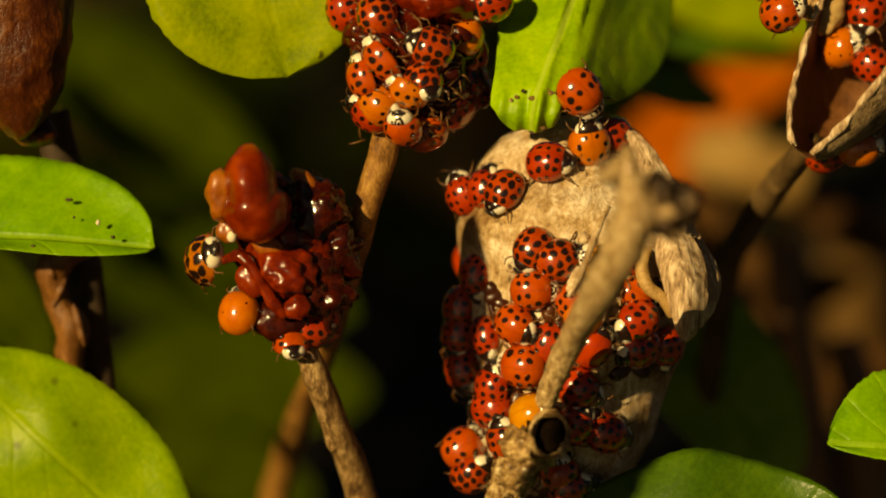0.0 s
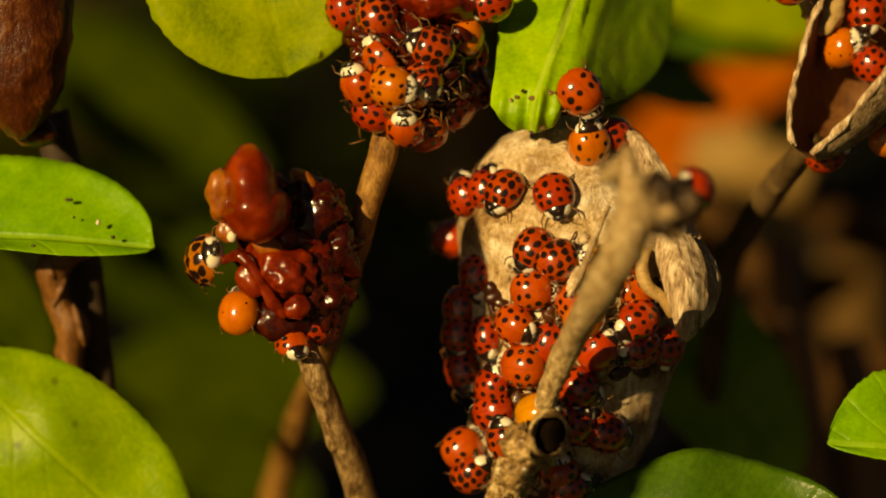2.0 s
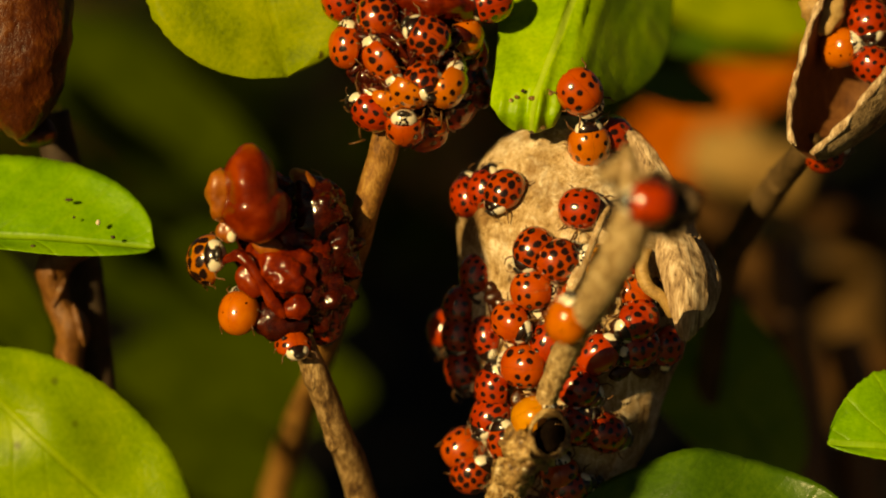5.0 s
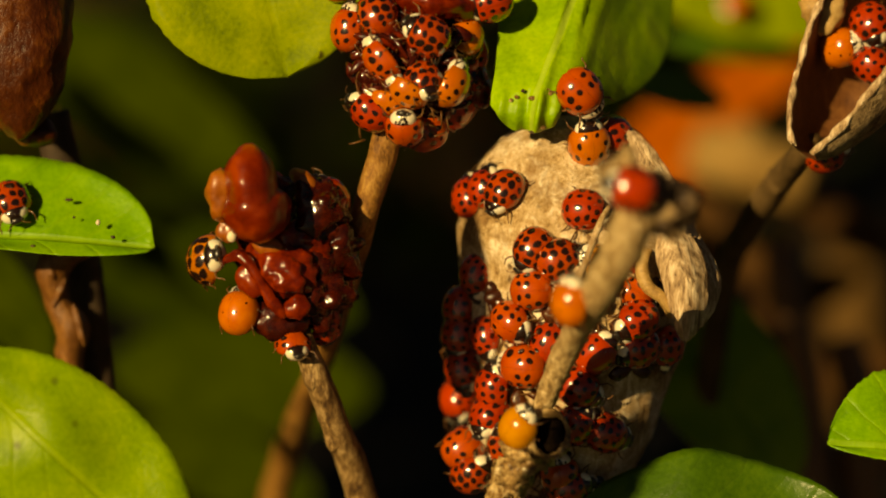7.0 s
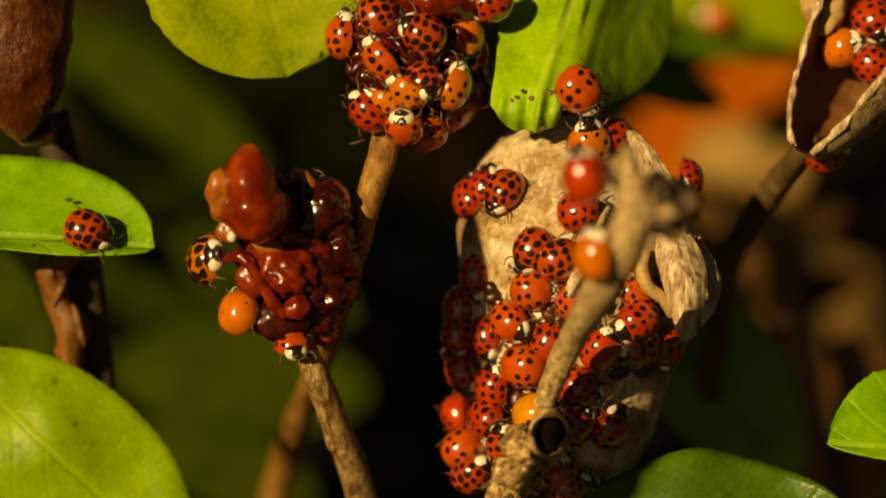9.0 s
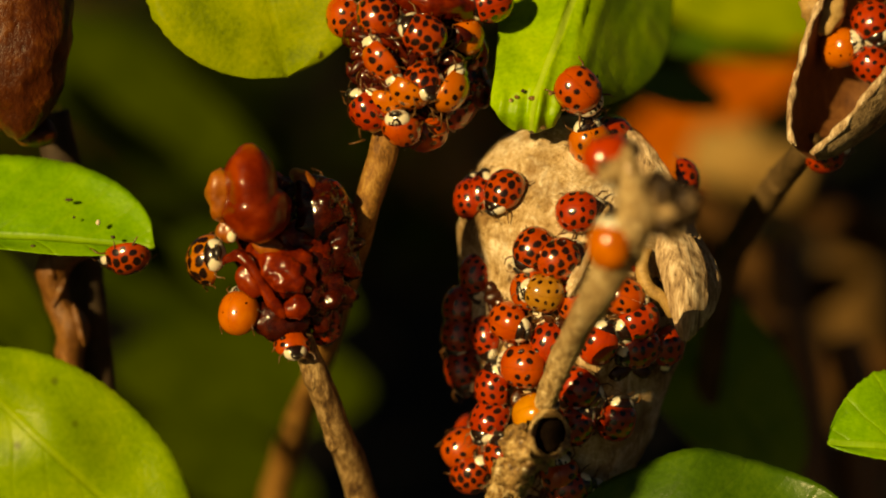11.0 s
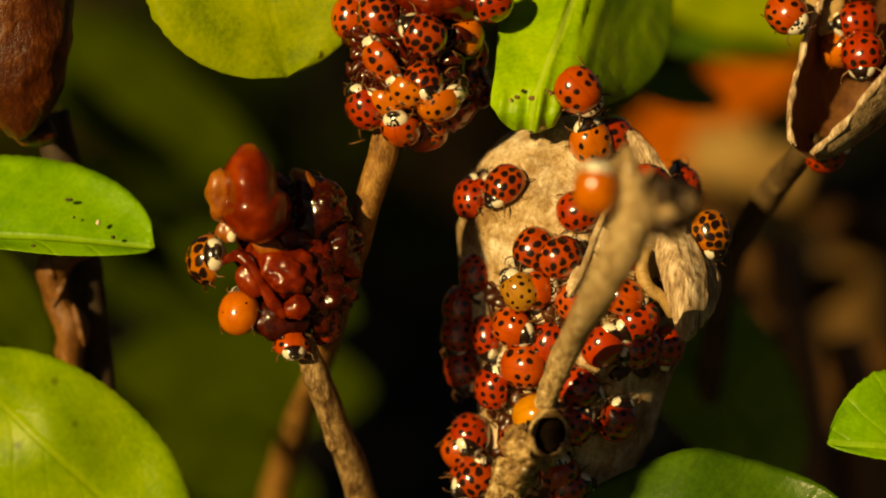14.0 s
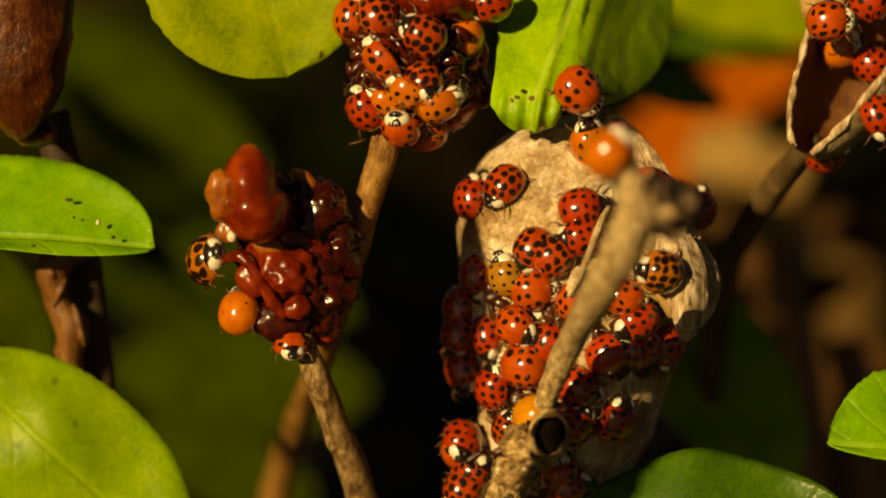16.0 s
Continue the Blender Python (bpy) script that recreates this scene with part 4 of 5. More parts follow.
SHAPES = {}
for coat, mat in COATS.items():
    for side in (1, -1):
        SHAPES[coat, side] = elytron_mesh(side, mat)
for key, mat in (("collar", COLLAR), ("blackcollar", BLACKCOLLAR)):
    SHAPES[key] = mesh_of("pronotum", ball(bmesh.new(), (SHIELD[0][0], 0, SHIELD[0][1]), SHIELD[1], 12, 22), mat)
SHAPES["head"] = mesh_of("head", ball(bmesh.new(), (3.1, 0, 0.72), (0.55, 0.82, 0.5)), CHITIN)
SHAPES["belly"] = mesh_of("belly", ball(bmesh.new(), (-0.1, 0, 0.72), (2.85, 2.35, 0.5), 8, 14), LEGSKIN)
for side in (1, -1):
    SHAPES["eye", side] = mesh_of("eye", ball(bmesh.new(), (3.26, side * 0.66, 0.86), (0.26, 0.22, 0.26), 6, 8), CHITIN)
    SHAPES["feeler", side] = mesh_of("antenna", wire(bmesh.new(), [(3.5, side * 0.5, 0.7, 0.05), (3.85, side * 0.9, 0.75, 0.045), (4.0, side * 1.3, 0.6, 0.05), (4.0, side * 1.5, 0.5, 0.09)]), LEGSKIN)
    for i, (x0, x1, x2) in enumerate(((1.7, 2.6, 3.3), (0.3, 0.3, 0.2), (-1.0, -2.0, -2.7))):
        y1 = 2.3 if i != 1 else 2.6
        for gait, out in (("still", 0.05), ("walk", 0.5)):
            SHAPES["leg", side, i, gait] = mesh_of("leg", wire(bmesh.new(), [(x0, side * 1.4, 0.6, 0.14), (x1, side * y1, 0.7, 0.12), ((x1 + x2) / 2, side * (y1 + out * 0.45), 0.45, 0.09), (x2, side * (y1 + out * 0.6), 0.1, 0.07), (x2 + 0.2 * (1 - i), side * (y1 + out), 0.06, 0.06)]), LEGSKIN)


def beetle(coat, spot, note, size=1.0, face="collar", gait="still"):
    """One beetle at a pose; note says where it sits."""
    if face == "collar" and coat in ("red", "heavy", "scarlet", "tiger"):
        face = "blackcollar"
    ob = thing("lady_beetle", spot, WORDS[coat] + " " + note, "lady beetle", "lady beetles")
    ob.scale = (size * BIG, size * BIG, size * BIG)
    part("elytron", SHAPES[coat, 1], None, ob)
    part("elytron", SHAPES[coat, -1], None, ob)
    part("pronotum", SHAPES[face], None, ob, "cream shield with black marks")
    front = part("head", SHAPES["head"], None, ob, "small black head")
    part("belly", SHAPES["belly"], None, ob, "dark brown underside")
    for side in (1, -1):
        part("eye", SHAPES["eye", side], None, front)
        part("antenna", SHAPES["feeler", side], None, front)
        for i in range(3):
            part("leg", SHAPES["leg", side, i, gait], None, ob)
    return ob


# supports: depth and slope of what the beetles sit on
def lump_front(cx, cy, d0, rx, ry, rd):
    def front(x, y):
        u, v = (x - cx) / rx, (y - cy) / ry
        q = math.hypot(u, v)
        if q > 0.97:
            u, v, q = u * 0.97 / q, v * 0.97 / q, 0.97
        return d0 + rd * math.sqrt(1 - q * q)
    return front


def husk_front(x, y):
    cx, rx = husk_at(y)
    u = max(-0.97, min(0.97, (x - cx) / rx))
    return HUSK_D + 0.86 * rx * math.sqrt(1 - u * u)


def sheet(x0, y0, d0, sx, sy):
    return lambda x, y: d0 + (x - x0) * sx + (y - y0) * sy


ON = {
    "husk": husk_front,
    "upper": lump_front(735, 110, -60, 140, 175, 105),
    "lower": lump_front(495, 450, -45, 150, 175, 110),
    "pod": sheet(1470, 100, -85, 0.15, 0.1),
    "leaf": sheet(80, 380, -49, 0.08, 0.54),
    "none": lambda x, y: 0.0,
}


BIG = 1.07  # beetles of this patch run a little large


def stand(on, x, y, head, lift=0.0, lean=(0.0, 0.0), size=1.0, d=None):
    """Pose of a beetle whose back is centred on grid (x, y) on a support; head: degrees from right, upwards positive."""
    front = ON[on]
    h = 1.7 / 0.0745 * size * BIG
    bx, by = x, y
    a = radians(head)
    nod = 0.22
    for _ in range(6):
        e = 6.0
        gx = (front(bx + e, by) - front(bx - e, by)) / (2 * e)
        gy = (front(bx, by + e) - front(bx, by - e)) / (2 * e)
        nv = Vector((-gx + lean[0] - nod * math.cos(a), gy + lean[1] - nod * math.sin(a), 1.0)).normalized()
        bx, by = bx * 0.4 + 0.6 * (x - h * nv.x), by * 0.4 + 0.6 * (y + h * nv.y)
    depth = (front(bx, by) if d is None else d) + lift
    up = way(*nv)
    fwd = way(math.cos(a), math.sin(a), 0)
    fwd = (fwd - up * fwd.dot(up)).normalized()
    m = Matrix((fwd, up.cross(fwd), up)).transposed().to_4x4()
    m.translation = at(x, y, depth + h * nv.z) - up * (h * G)
    return m


MOVES = []
WALKERS = []


def settle(coat, on, note, x, y, head, lift=0.0, lean=(0.0, 0.0), size=1.0, face="collar", d=None):
    """A beetle that sits still."""
    return beetle(coat, stand(on, x, y, head, lift, lean, size, d), note, size, face)


def roam(coat, on, note, rows, size=1.0, face="collar"):
    """A beetle that walks: rows of (t, x, y, head, lift, lean x, lean y, depth or None)."""
    full = []
    for r in rows:
        t, x, y, head, lift, lx, ly, d = (*r, *(0.0, 0.0, 0.0, None)[len(r) - 4:])
        full.append((t, stand(on, x, y, head, lift, (lx, ly), size, d)))
    if full[-1][0] < 16:
        full.append((16.0, full[-1][1]))
    ob = beetle(coat, full[0][1], note, size, face, "walk")
    MOVES.append((ob, full))
    WALKERS.append((ob, rows))
    return ob


# on the husk, from its top down
HUSKY = "on the dry husk"
roam("orange", "husk", "where the leaf tip meets the husk", [(0, 1035, 167, -48, 0, 0.3, -0.3, 22), (7.5, 1035, 166, -48, 0, 0.3, -0.3, 22), (8.2, 1034, 162, -46, 0, 0.3, -0.3, 22), (12, 1031, 164, -46, 0, 0.3, -0.3, 22), (16, 1031, 163, -46, 0, 0.3, -0.3, 22)], 1.08)
settle("red", "husk", "at the top of the husk", 1092, 228, 40, 0, (0.5, 0.3), d=-62)
roam("fine", "husk", HUSKY, [(0, 1047, 262, 100, 14, 0, -1.3), (9, 1047, 260, 100, 14, 0, -1.3), (12.5, 1050, 256, 110, 14, 0, -1.3), (16, 1050, 258, 106, 14, 0, -1.3)], 1.04, "blackcollar")
roam("red", "husk", HUSKY, [(0, 968, 280, -12), (0.25, 970, 290, -35), (0.5, 971, 303, -62), (1, 974, 320, -88), (1.5, 974, 326, -92), (2, 979, 340, -75), (2.5, 1004, 351, -52), (3, 1020, 354, -8), (3.5, 1028, 360, 2), (4.2, 1028, 363, -12), (7, 1036, 366, -12), (9, 1027, 370, 0), (12.5, 1024, 369, 0), (14, 1026, 368, 5), (15, 1029, 368, 8), (16, 1029, 364, 5)], 1.0, "blackcollar")
roam("heavy", "husk", HUSKY, [(0, 885, 333, -112), (11, 885, 333, -112), (12.3, 886, 322, -118), (16, 886, 322, -118)], 0.97)
roam("red", "husk", "at the shaded edge of the husk", [(0, 818, 345, 115, 0, -0.4), (9, 821, 345, 112, 0, -0.4), (16, 822, 347, 105, 0, -0.4)], 0.95)
roam("red", "husk", HUSKY, [(0, 848, 328, 70, -14), (9, 847, 328, 70, -14), (11, 840, 340, 75, -22), (16, 838, 342, 75, -24)], 0.9)
roam("scarlet", "husk", "at the husk's shaded edge", [(0, 820, 462, 80, -170, -0.8), (0.5, 814, 448, 90, -170, -0.8), (1, 805, 434, 95, -170, -0.8), (1.5, 798, 424, 110, -170, -0.8), (2, 790, 423, 180, -170, -0.8), (2.5, 784, 430, 240, -170, -0.8), (3, 780, 452, 265, -170, -0.8), (3.5, 777, 478, 270, -170, -0.8), (4.2, 772, 503, 275, -170, -0.8), (5.3, 785, 620, 275, -160, -0.8), (6.5, 802, 705, 280, -160, -0.8), (8, 804, 715, 280, -110, -0.6), (9, 815, 735, 300, -90), (11, 840, 770, 310, -80), (16, 850, 780, 310, -80)], 0.95)
settle("heavy", "husk", HUSKY, 940, 440, -122, 0, size=0.97)
roam("heavy", "husk", HUSKY, [(0, 993, 457, 20, 2, 0.4, 0.2), (12, 995, 455, 20, 2, 0.4, 0.2), (14, 997, 452, 22, 2, 0.4, 0.2), (16, 985, 450, 30, 2, 0.4, 0.2)], 1.0)
settle("orange", "husk", HUSKY, 945, 514, 2, 0, (0.55, 0.1), size=0.97)
roam("tan", "husk", HUSKY, [(0, 1062, 466, 150), (9.2, 1062, 468, 150), (10.2, 1005, 500, 165, 14), (11.3, 950, 524, 170, 22), (12, 940, 522, 168, 22), (12.5, 931, 525, 165, 20), (13, 927, 523, 155, 16), (13.5, 919, 519, 140, 24), (14, 914, 518, 128, 24), (14.5, 905, 515, 115, 24), (15, 897, 509, 108, 22), (15.5, 891, 505, 104, 18), (16, 888, 491, 100, 14)], 0.9)
roam("orange", "husk", HUSKY, [(0, 905, 578, -22, 10), (3, 905, 578, -22, 10), (3.5, 901, 575, -22, 10), (7, 896, 573, -25, 10), (9, 894, 573, -25, 10), (12.5, 894, 576, -10, 10), (14, 900, 583, -15, 10), (16, 905, 581, -22, 10)], 0.96, "blackcollar")
settle("orange", "husk", HUSKY, 1018, 536, 60, -4, size=0.9)
settle("red", "husk", HUSKY, 974, 602, 70, -12, (0.2, 0.5), size=0.98)
settle("orange", "husk", HUSKY, 915, 650, 178, 8, (-0.4, 0.1), size=1.06)
settle("red", "husk", HUSKY, 862, 686, 70, 8, (-0.2, 0.2), size=0.98)
SHADE = "at the shaded edge of the husk"
settle("red", "husk", SHADE, 832, 490, -80, -30, (-0.6, 0), size=0.98)
settle("red", "husk", SHADE, 808, 545, -100, -30, (-0.8, 0), size=0.95)
settle("red", "husk", SHADE, 806, 592, -100, -30, (-0.7, 0), size=0.95)
settle("red", "husk", SHADE, 850, 598, -60, -14, (-0.3, 0), size=0.95)
settle("red", "husk", SHADE, 812, 655, -70, -30, (-0.7, 0), size=0.98)
LOWH = "low on the crowded husk"
settle("orange", "husk", LOWH, 821, 790, 40, 4, (0.1, 0.4), size=1.0)
roam("red", "husk", LOWH, [(0, 860, 724, 190, 12, 0.3, 0.1), (3, 864, 731, 195, 16, 0.3, 0.2), (4.2, 862, 731, 225, 18, 0.4, 0.4), (6.3, 858, 730, 262, 24, 0.5, 0.8), (7, 858, 728, 264, 24, 0.5, 0.8), (8, 856, 736, 310, 24, 0.2, 0.6), (8.5, 852, 740, 330, 24, 0.1, 0.4), (9.2, 853, 740, 325, 24, 0.1, 0.4), (10.2, 856, 738, 290, 26, 0.4, 0.6), (11.3, 859, 738, 256, 28, 0.6, 0.8), (12, 857, 742, 250, 30, 0.6, 0.8), (13, 853, 748, 246, 34, 0.7, 0.9), (14, 840, 762, 242, 36, 0.7, 0.9), (15, 828, 774, 242, 38, 0.7, 0.9), (16, 826, 773, 244, 38, 0.7, 0.9)], 1.0)
settle("heavy", "husk", LOWH, 838, 848, 55, 24, (0.2, -0.6), size=0.97, face="blackcollar")
roam("heavy", "husk", LOWH, [(0, 890, 785, 100, 26, 0.2), (4, 890, 785, 100, 26, 0.2), (6.5, 892, 798, 95, 20, 0.2), (7.5, 890, 798, 95, 20, 0.2), (8.5, 886, 790, 95, 28, 0.1), (9.2, 887, 799, 85, 34), (11.3, 879, 817, 75, 36), (12, 877, 825, 60, 36), (12.5, 868, 828, -20, 36), (13, 857, 830, -105, 36), (13.5, 849, 836, -140, 34), (14, 843, 849, -145, 34), (15, 831, 860, -130, 32), (16, 822, 868, -120, 30)], 0.98)
roam("heavy", "husk", LOWH, [(0, 905, 790, 40, -10), (13.8, 905, 786, 40, -6), (15, 892, 762, 60, 22), (16, 891, 763, 60, 22)], 0.8)
roam("yolk", "husk", "on the brown capsule", [(0, 932, 730, 10, 0, -0.2, 0.5, 66), (0.7, 938, 728, 10, 0, -0.2, 0.5, 64), (1.5, 944, 726, 8, 0, -0.1, 0.6, 60), (3.5, 946, 728, 8, 0, -0.1, 0.6, 58), (4.2, 945, 728, 8, 0, -0.1, 0.6, 58), (6.3, 916, 752, 40, 0, -0.2, 0.2, 122), (7, 910, 758, 45, 0, -0.2, 0.1, 124), (7.5, 914, 752, 40, 0, -0.2, 0.2, 116), (8.2, 920, 742, 20, 0, -0.2, 0.4, 80), (9, 940, 727, 10, 0, -0.1, 0.6, 60), (16, 940, 730, 10, 0, -0.1, 0.6, 60)], 0.95)
settle("red", "husk", HUSKY, 1136, 572, 205, 4, size=1.02)
settle("red", "husk", HUSKY, 1138, 628, 178, 6, (0.1, -0.7), size=0.98)
roam("scarlet", "husk", HUSKY, [(0, 1050, 618, 60, -2), (1.5, 1058, 622, 50, -2), (3, 1064, 630, 45), (4.2, 1063, 632, 40), (7, 1058, 630, 50), (9, 1066, 624, 60), (11.3, 1062, 612, 70), (12.5, 1061, 610, 65), (14.5, 1074, 622, 55), (16, 1079, 632, 40)], 0.97)
settle("red", "husk", "at the edge of the husk", 1192, 618, -60, 0, (0.5, 0), size=0.95)
roam("orange", "husk", HUSKY, [(0, 1130, 520, -30, -24), (9.2, 1130, 520, -30, -24), (11.3, 1110, 528, -20, 2), (16, 1110, 528, -20, 2)], 0.92)
settle("red", "husk", "low on the husk, in shade", 1025, 690, -30, 0, size=0.98, face="blackcollar")
settle("red", "husk", "low on the husk, in shade", 1018, 757, 60, 4, size=0.95, face="blackcollar")
roam("red", "husk", "low on the husk, in shade", [(0, 1080, 772, -20), (7, 1080, 772, -20), (8.2, 1085, 768, 30), (9, 1088, 764, 75), (11.3, 1100, 748, 85), (16, 1100, 750, 82)], 0.97)
settle("orange", "husk", "under the brown capsule, in shade", 992, 848, 100, 6, size=0.97)
settle("red", "husk", "under the brown capsule, in shade", 1008, 872, 20, 10, size=0.97)
roam("red", "husk", "at the foot of the husk, in shade", [(0, 1035, 880, 60, -10), (11, 1035, 880, 20, -8), (12, 1050, 858, -20), (12.5, 1066, 858, -30), (13.2, 1075, 880, -70), (14, 1070, 930, -90), (16, 1060, 960, -90)], 0.9)
roam("red", "husk", "climbing beneath the dry stalk", [(0, 1120, 470, 150, -40), (14, 1120, 460, 150, -40), (15, 1075, 430, 160, 0), (15.5, 1040, 416, 170, 6), (16, 1032, 418, 190, 6)], 0.95)

# walkers on the stalk and at the east edge
roam("scarlet", "none", "on the stalk tip", [(0, 1215, 440, 95, 0, 3.0, 0, -130), (0.5, 1245, 405, 95, 0, 3.0, 0, -120), (1, 1252, 366, 105, 0, 3.2, 0, 20), (1.5, 1247, 336, 140, 0, 3.0, 0.1, 150), (2, 1240, 334, 180, 0, 1.4, 0.2, 300), (2.5, 1226, 342, 195, 0, 0.2, 0.2, 436), (3, 1208, 348, 200, 0, 0.1, 0.2, 481), (3.5, 1200, 358, 190, 0, 0.1, 0.2, 480), (4.2, 1172, 364, 185, 0, 0, 0.1, 480), (6.3, 1140, 338, 160, 0, 0, 0, 482), (7, 1122, 335, 165, 0, 0, 0, 482), (7.5, 1088, 340, 185, 0, -0.1, 0, 482), (8, 1070, 338, 150, 0, -0.2, 0, 482), (8.5, 1048, 326, 120, 0, -0.3, 0, 472), (9.2, 1028, 312, 95, 0, -0.3, 0, 473), (10.2, 1062, 282, 40, 0, -0.1, 0.2, 391), (11.3, 1088, 272, 10, 0, 0.3, 0.4, 339), (12.5, 1138, 300, -20, 0, 0.4, 0.2, 150), (16, 1160, 330, -20, 0, 0.4, 0.2, 30)], 0.98)
roam("plain", "none", "climbing the dry stalk", [(0, 1036, 556, 60, 0, 0, 0, 30), (3.5, 1030, 566, 65, 0, 0, 0, 36), (4.4, 1000, 575, 65, 0, -0.3, 0, 230), (6.3, 991, 560, 75, 0, -1.3, 0, 270), (7, 998, 536, 70, 0, -1.5, 0, 310), (7.5, 1005, 530, 65, 0, -1.5, 0, 322), (8, 1016, 512, 62, 0, -1.6, 0, 360), (8.5, 1031, 482, 65, 0, -1.5, 0, 395), (9.2, 1042, 446, 70, 0, -1.3, 0, 435), (11.3, 1070, 432, 80, 0, -0.9, 0, 442), (12, 1068, 418, 85, 0, -0.7, 0, 448), (12.5, 1066, 396, 90, 0, -0.6, 0, 452), (13, 1058, 386, 95, 0, -0.4, 0, 456), (13.5, 1058, 356, 90, 0, -0.4, 0, 458), (14, 1049, 336, 80, 0, -0.4, 0, 458), (14.5, 1051, 326, 75, 0, -0.4, 0, 460), (15, 1054, 322, 65, 0, -0.3, 0, 462), (15.5, 1066, 298, 55, 0, -0.1, 0, 464), (16, 1078, 272, 50, 0, 0, 0, 466)], 0.98)
roam("red", "husk", "at the sunny edge of the husk", [(0, 1150, 420, 90, 0, 0.6, 0, -330), (7, 1160, 400, 95, 0, 0.6, 0, -330), (8, 1236, 330, 110, -20, 0.5, 0.2), (8.5, 1226, 318, 150, -10, 2.8, 0.2), (9, 1228, 316, 200, -10, 2.8, 0.2), (11.3, 1220, 316, 215, -10, 2.8, 0.2), (12.5, 1218, 317, 200, -10, 2.8, 0.2), (13, 1203, 320, 170, -14, 2.8, 0.2), (14, 1216, 325, 110, -14, 0.5, 0.2), (15, 1230, 338, 80, -20, 0.7, 0.1), (15.5, 1246, 352, 85, -30, 1.2, 0.1), (16, 1252, 368, 90, -40, 1.8, 0)], 0.9, "blackcollar")
roam("tiger", "husk", "on the fibrous flap", [(0, 1140, 340, -60, 0, 0.6, 0, -340), (12, 1150, 345, -60, 0, 0.6, 0, -340), (13, 1246, 352, -70, -50, 0.8), (13.5, 1254, 390, -80, -30, 1.0), (14, 1268, 412, -85, 0, 0.6, 0, -14), (14.5, 1264, 458, -98, 0, -0.4, 0, 26), (15, 1212, 503, -148, 0, -1.2, 0, 74), (15.5, 1194, 490, -176, 0, -0.7, 0, 76), (16, 1175, 484, -190, 0, -0.5, 0, 70)], 1.0)

roam("plain", "none", "far behind on a leaf", [(0, 1420, -90, 200, 0, 0, 0.4, -1650), (6.3, 1335, -30, 210, 0, 0, 0.4, -1650), (7, 1303, 3, 205, 0, 0, 0.4, -1650), (8.5, 1268, 18, 190, 0, 0, 0.4, -1650), (9.2, 1272, 26, 160, 0, 0, 0.4, -1650), (10.2, 1230, -30, 110, 0, 0, 0.4, -1650), (11.3, 1210, -110, 100, 0, 0, 0.4, -1650)], 0.92)

# walker on the western leaf
roam("heavy", "leaf", "crossing the lime-green leaf", [(0, -150, 150, -60), (4.5, -120, 200, -60), (5.6, -40, 280, -70), (6.3, 2, 314, -80), (6.7, 9, 332, -78), (7, 14, 350, -68), (7.2, 22, 362, -45), (7.5, 40, 368, -32), (8, 74, 376, -28), (8.3, 108, 389, -30), (8.5, 134, 396, -30, 0, 0.2, -0.1), (8.7, 150, 400, -26, 0, 0.4, -0.2), (9.2, 162, 405, -22, 0, 0.5, -0.2), (9.9, 200, 414, -30, 0, 0.3, -0.4), (10.4, 222, 436, -80, 0, 0.3, -1.6), (10.8, 226, 458, -120, 0, 0.2, -2.5, -10), (11.3, 221, 464, -150, 0, 0, -3.0, -80), (12, 225, 456, -155, 0, 0, -4.0, -95), (12.6, 226, 426, -155, 0, 0, -6.0, -105), (13.2, 200, 420, -160, 0, 0, -6, -110), (16, 120, 395, -170, 0, 0, -6, -130)], 1.02)

# upper seed head
TOPN = "on the crowded fruit cluster"
roam("heavy", "upper", TOPN, [(0, 768, 84, 158), (3, 768, 82, 158), (4, 760, 68, 150, 4), (7, 760, 60, 150, 6), (9, 752, 58, 150, 6), (16, 753, 60, 150, 6)], 1.0)
settle("orange", "upper", TOPN, 666, 112, 138, 2, (-3.4, -2.8), size=1.05)
roam("orange", "upper", TOPN, [(0, 633, 142, 115, 4, -3.0, -1.0), (0.5, 636, 144, 112, 4, -2.2, -0.6), (1, 632, 158, 105, 16, -0.7, -0.3), (1.5, 631, 160, 97, 22, 0, -0.6), (2, 631, 160, 97, 22, 0, -0.6), (2.5, 634, 164, 100, 22, 0, -0.6), (3, 629, 147, 100, 22, 0, -0.6), (3.5, 616, 130, 98, 18, -0.3, -0.4), (4.2, 604, 100, 95, 10, -0.7), (6.3, 601, 58, 80, 10, -0.5), (7, 605, 48, 82, 10, -0.5), (8, 602, 57, 78, 10, -0.6), (9.2, 594, 62, 65, 10, -0.9), (10.2, 596, 45, 70, 6, -1), (11.3, 600, 18, 75, 4, -1), (12.5, 602, -12, 75, 4, -1), (13.4, 604, 5, 75, 4, -1), (14, 606, 25, 78, 4, -1), (16, 609, 28, 80, 4, -0.9)], 0.98)
roam("fine", "upper", TOPN, [(0, 662, 192, -20, 0, -0.2, -0.2), (0.5, 650, 180, -50, 8), (1, 667, 160, -45, 22), (1.5, 687, 160, -10, 26), (2, 690, 156, -5, 26), (2.5, 722, 155, 0, 26), (3, 760, 165, 15, 20, 0.1, -0.1), (3.5, 795, 170, 35, 6, 0.2, -0.3), (4.2, 804, 160, 45, 8, 1.6, -0.8), (7, 811, 154, 55, 8, 3.0, -1.2), (9.2, 815, 158, 58, 8, 4.2, -1.4), (11.3, 806, 166, 54, 8, 3.0, -1.6), (12.5, 792, 184, 45, 8, 2.0, -2.4), (14, 786, 193, 35, 8, 1.6, -3.0), (16, 785, 195, 35, 8, 1.6, -3.0)], 1.0)
settle("fine", "upper", TOPN, 714, 170, 140, 2, (-2.6, -3.6), size=0.95)
settle("heavy", "upper", TOPN, 752, 134, -80, -2, (0.1, 0.9), size=0.95)
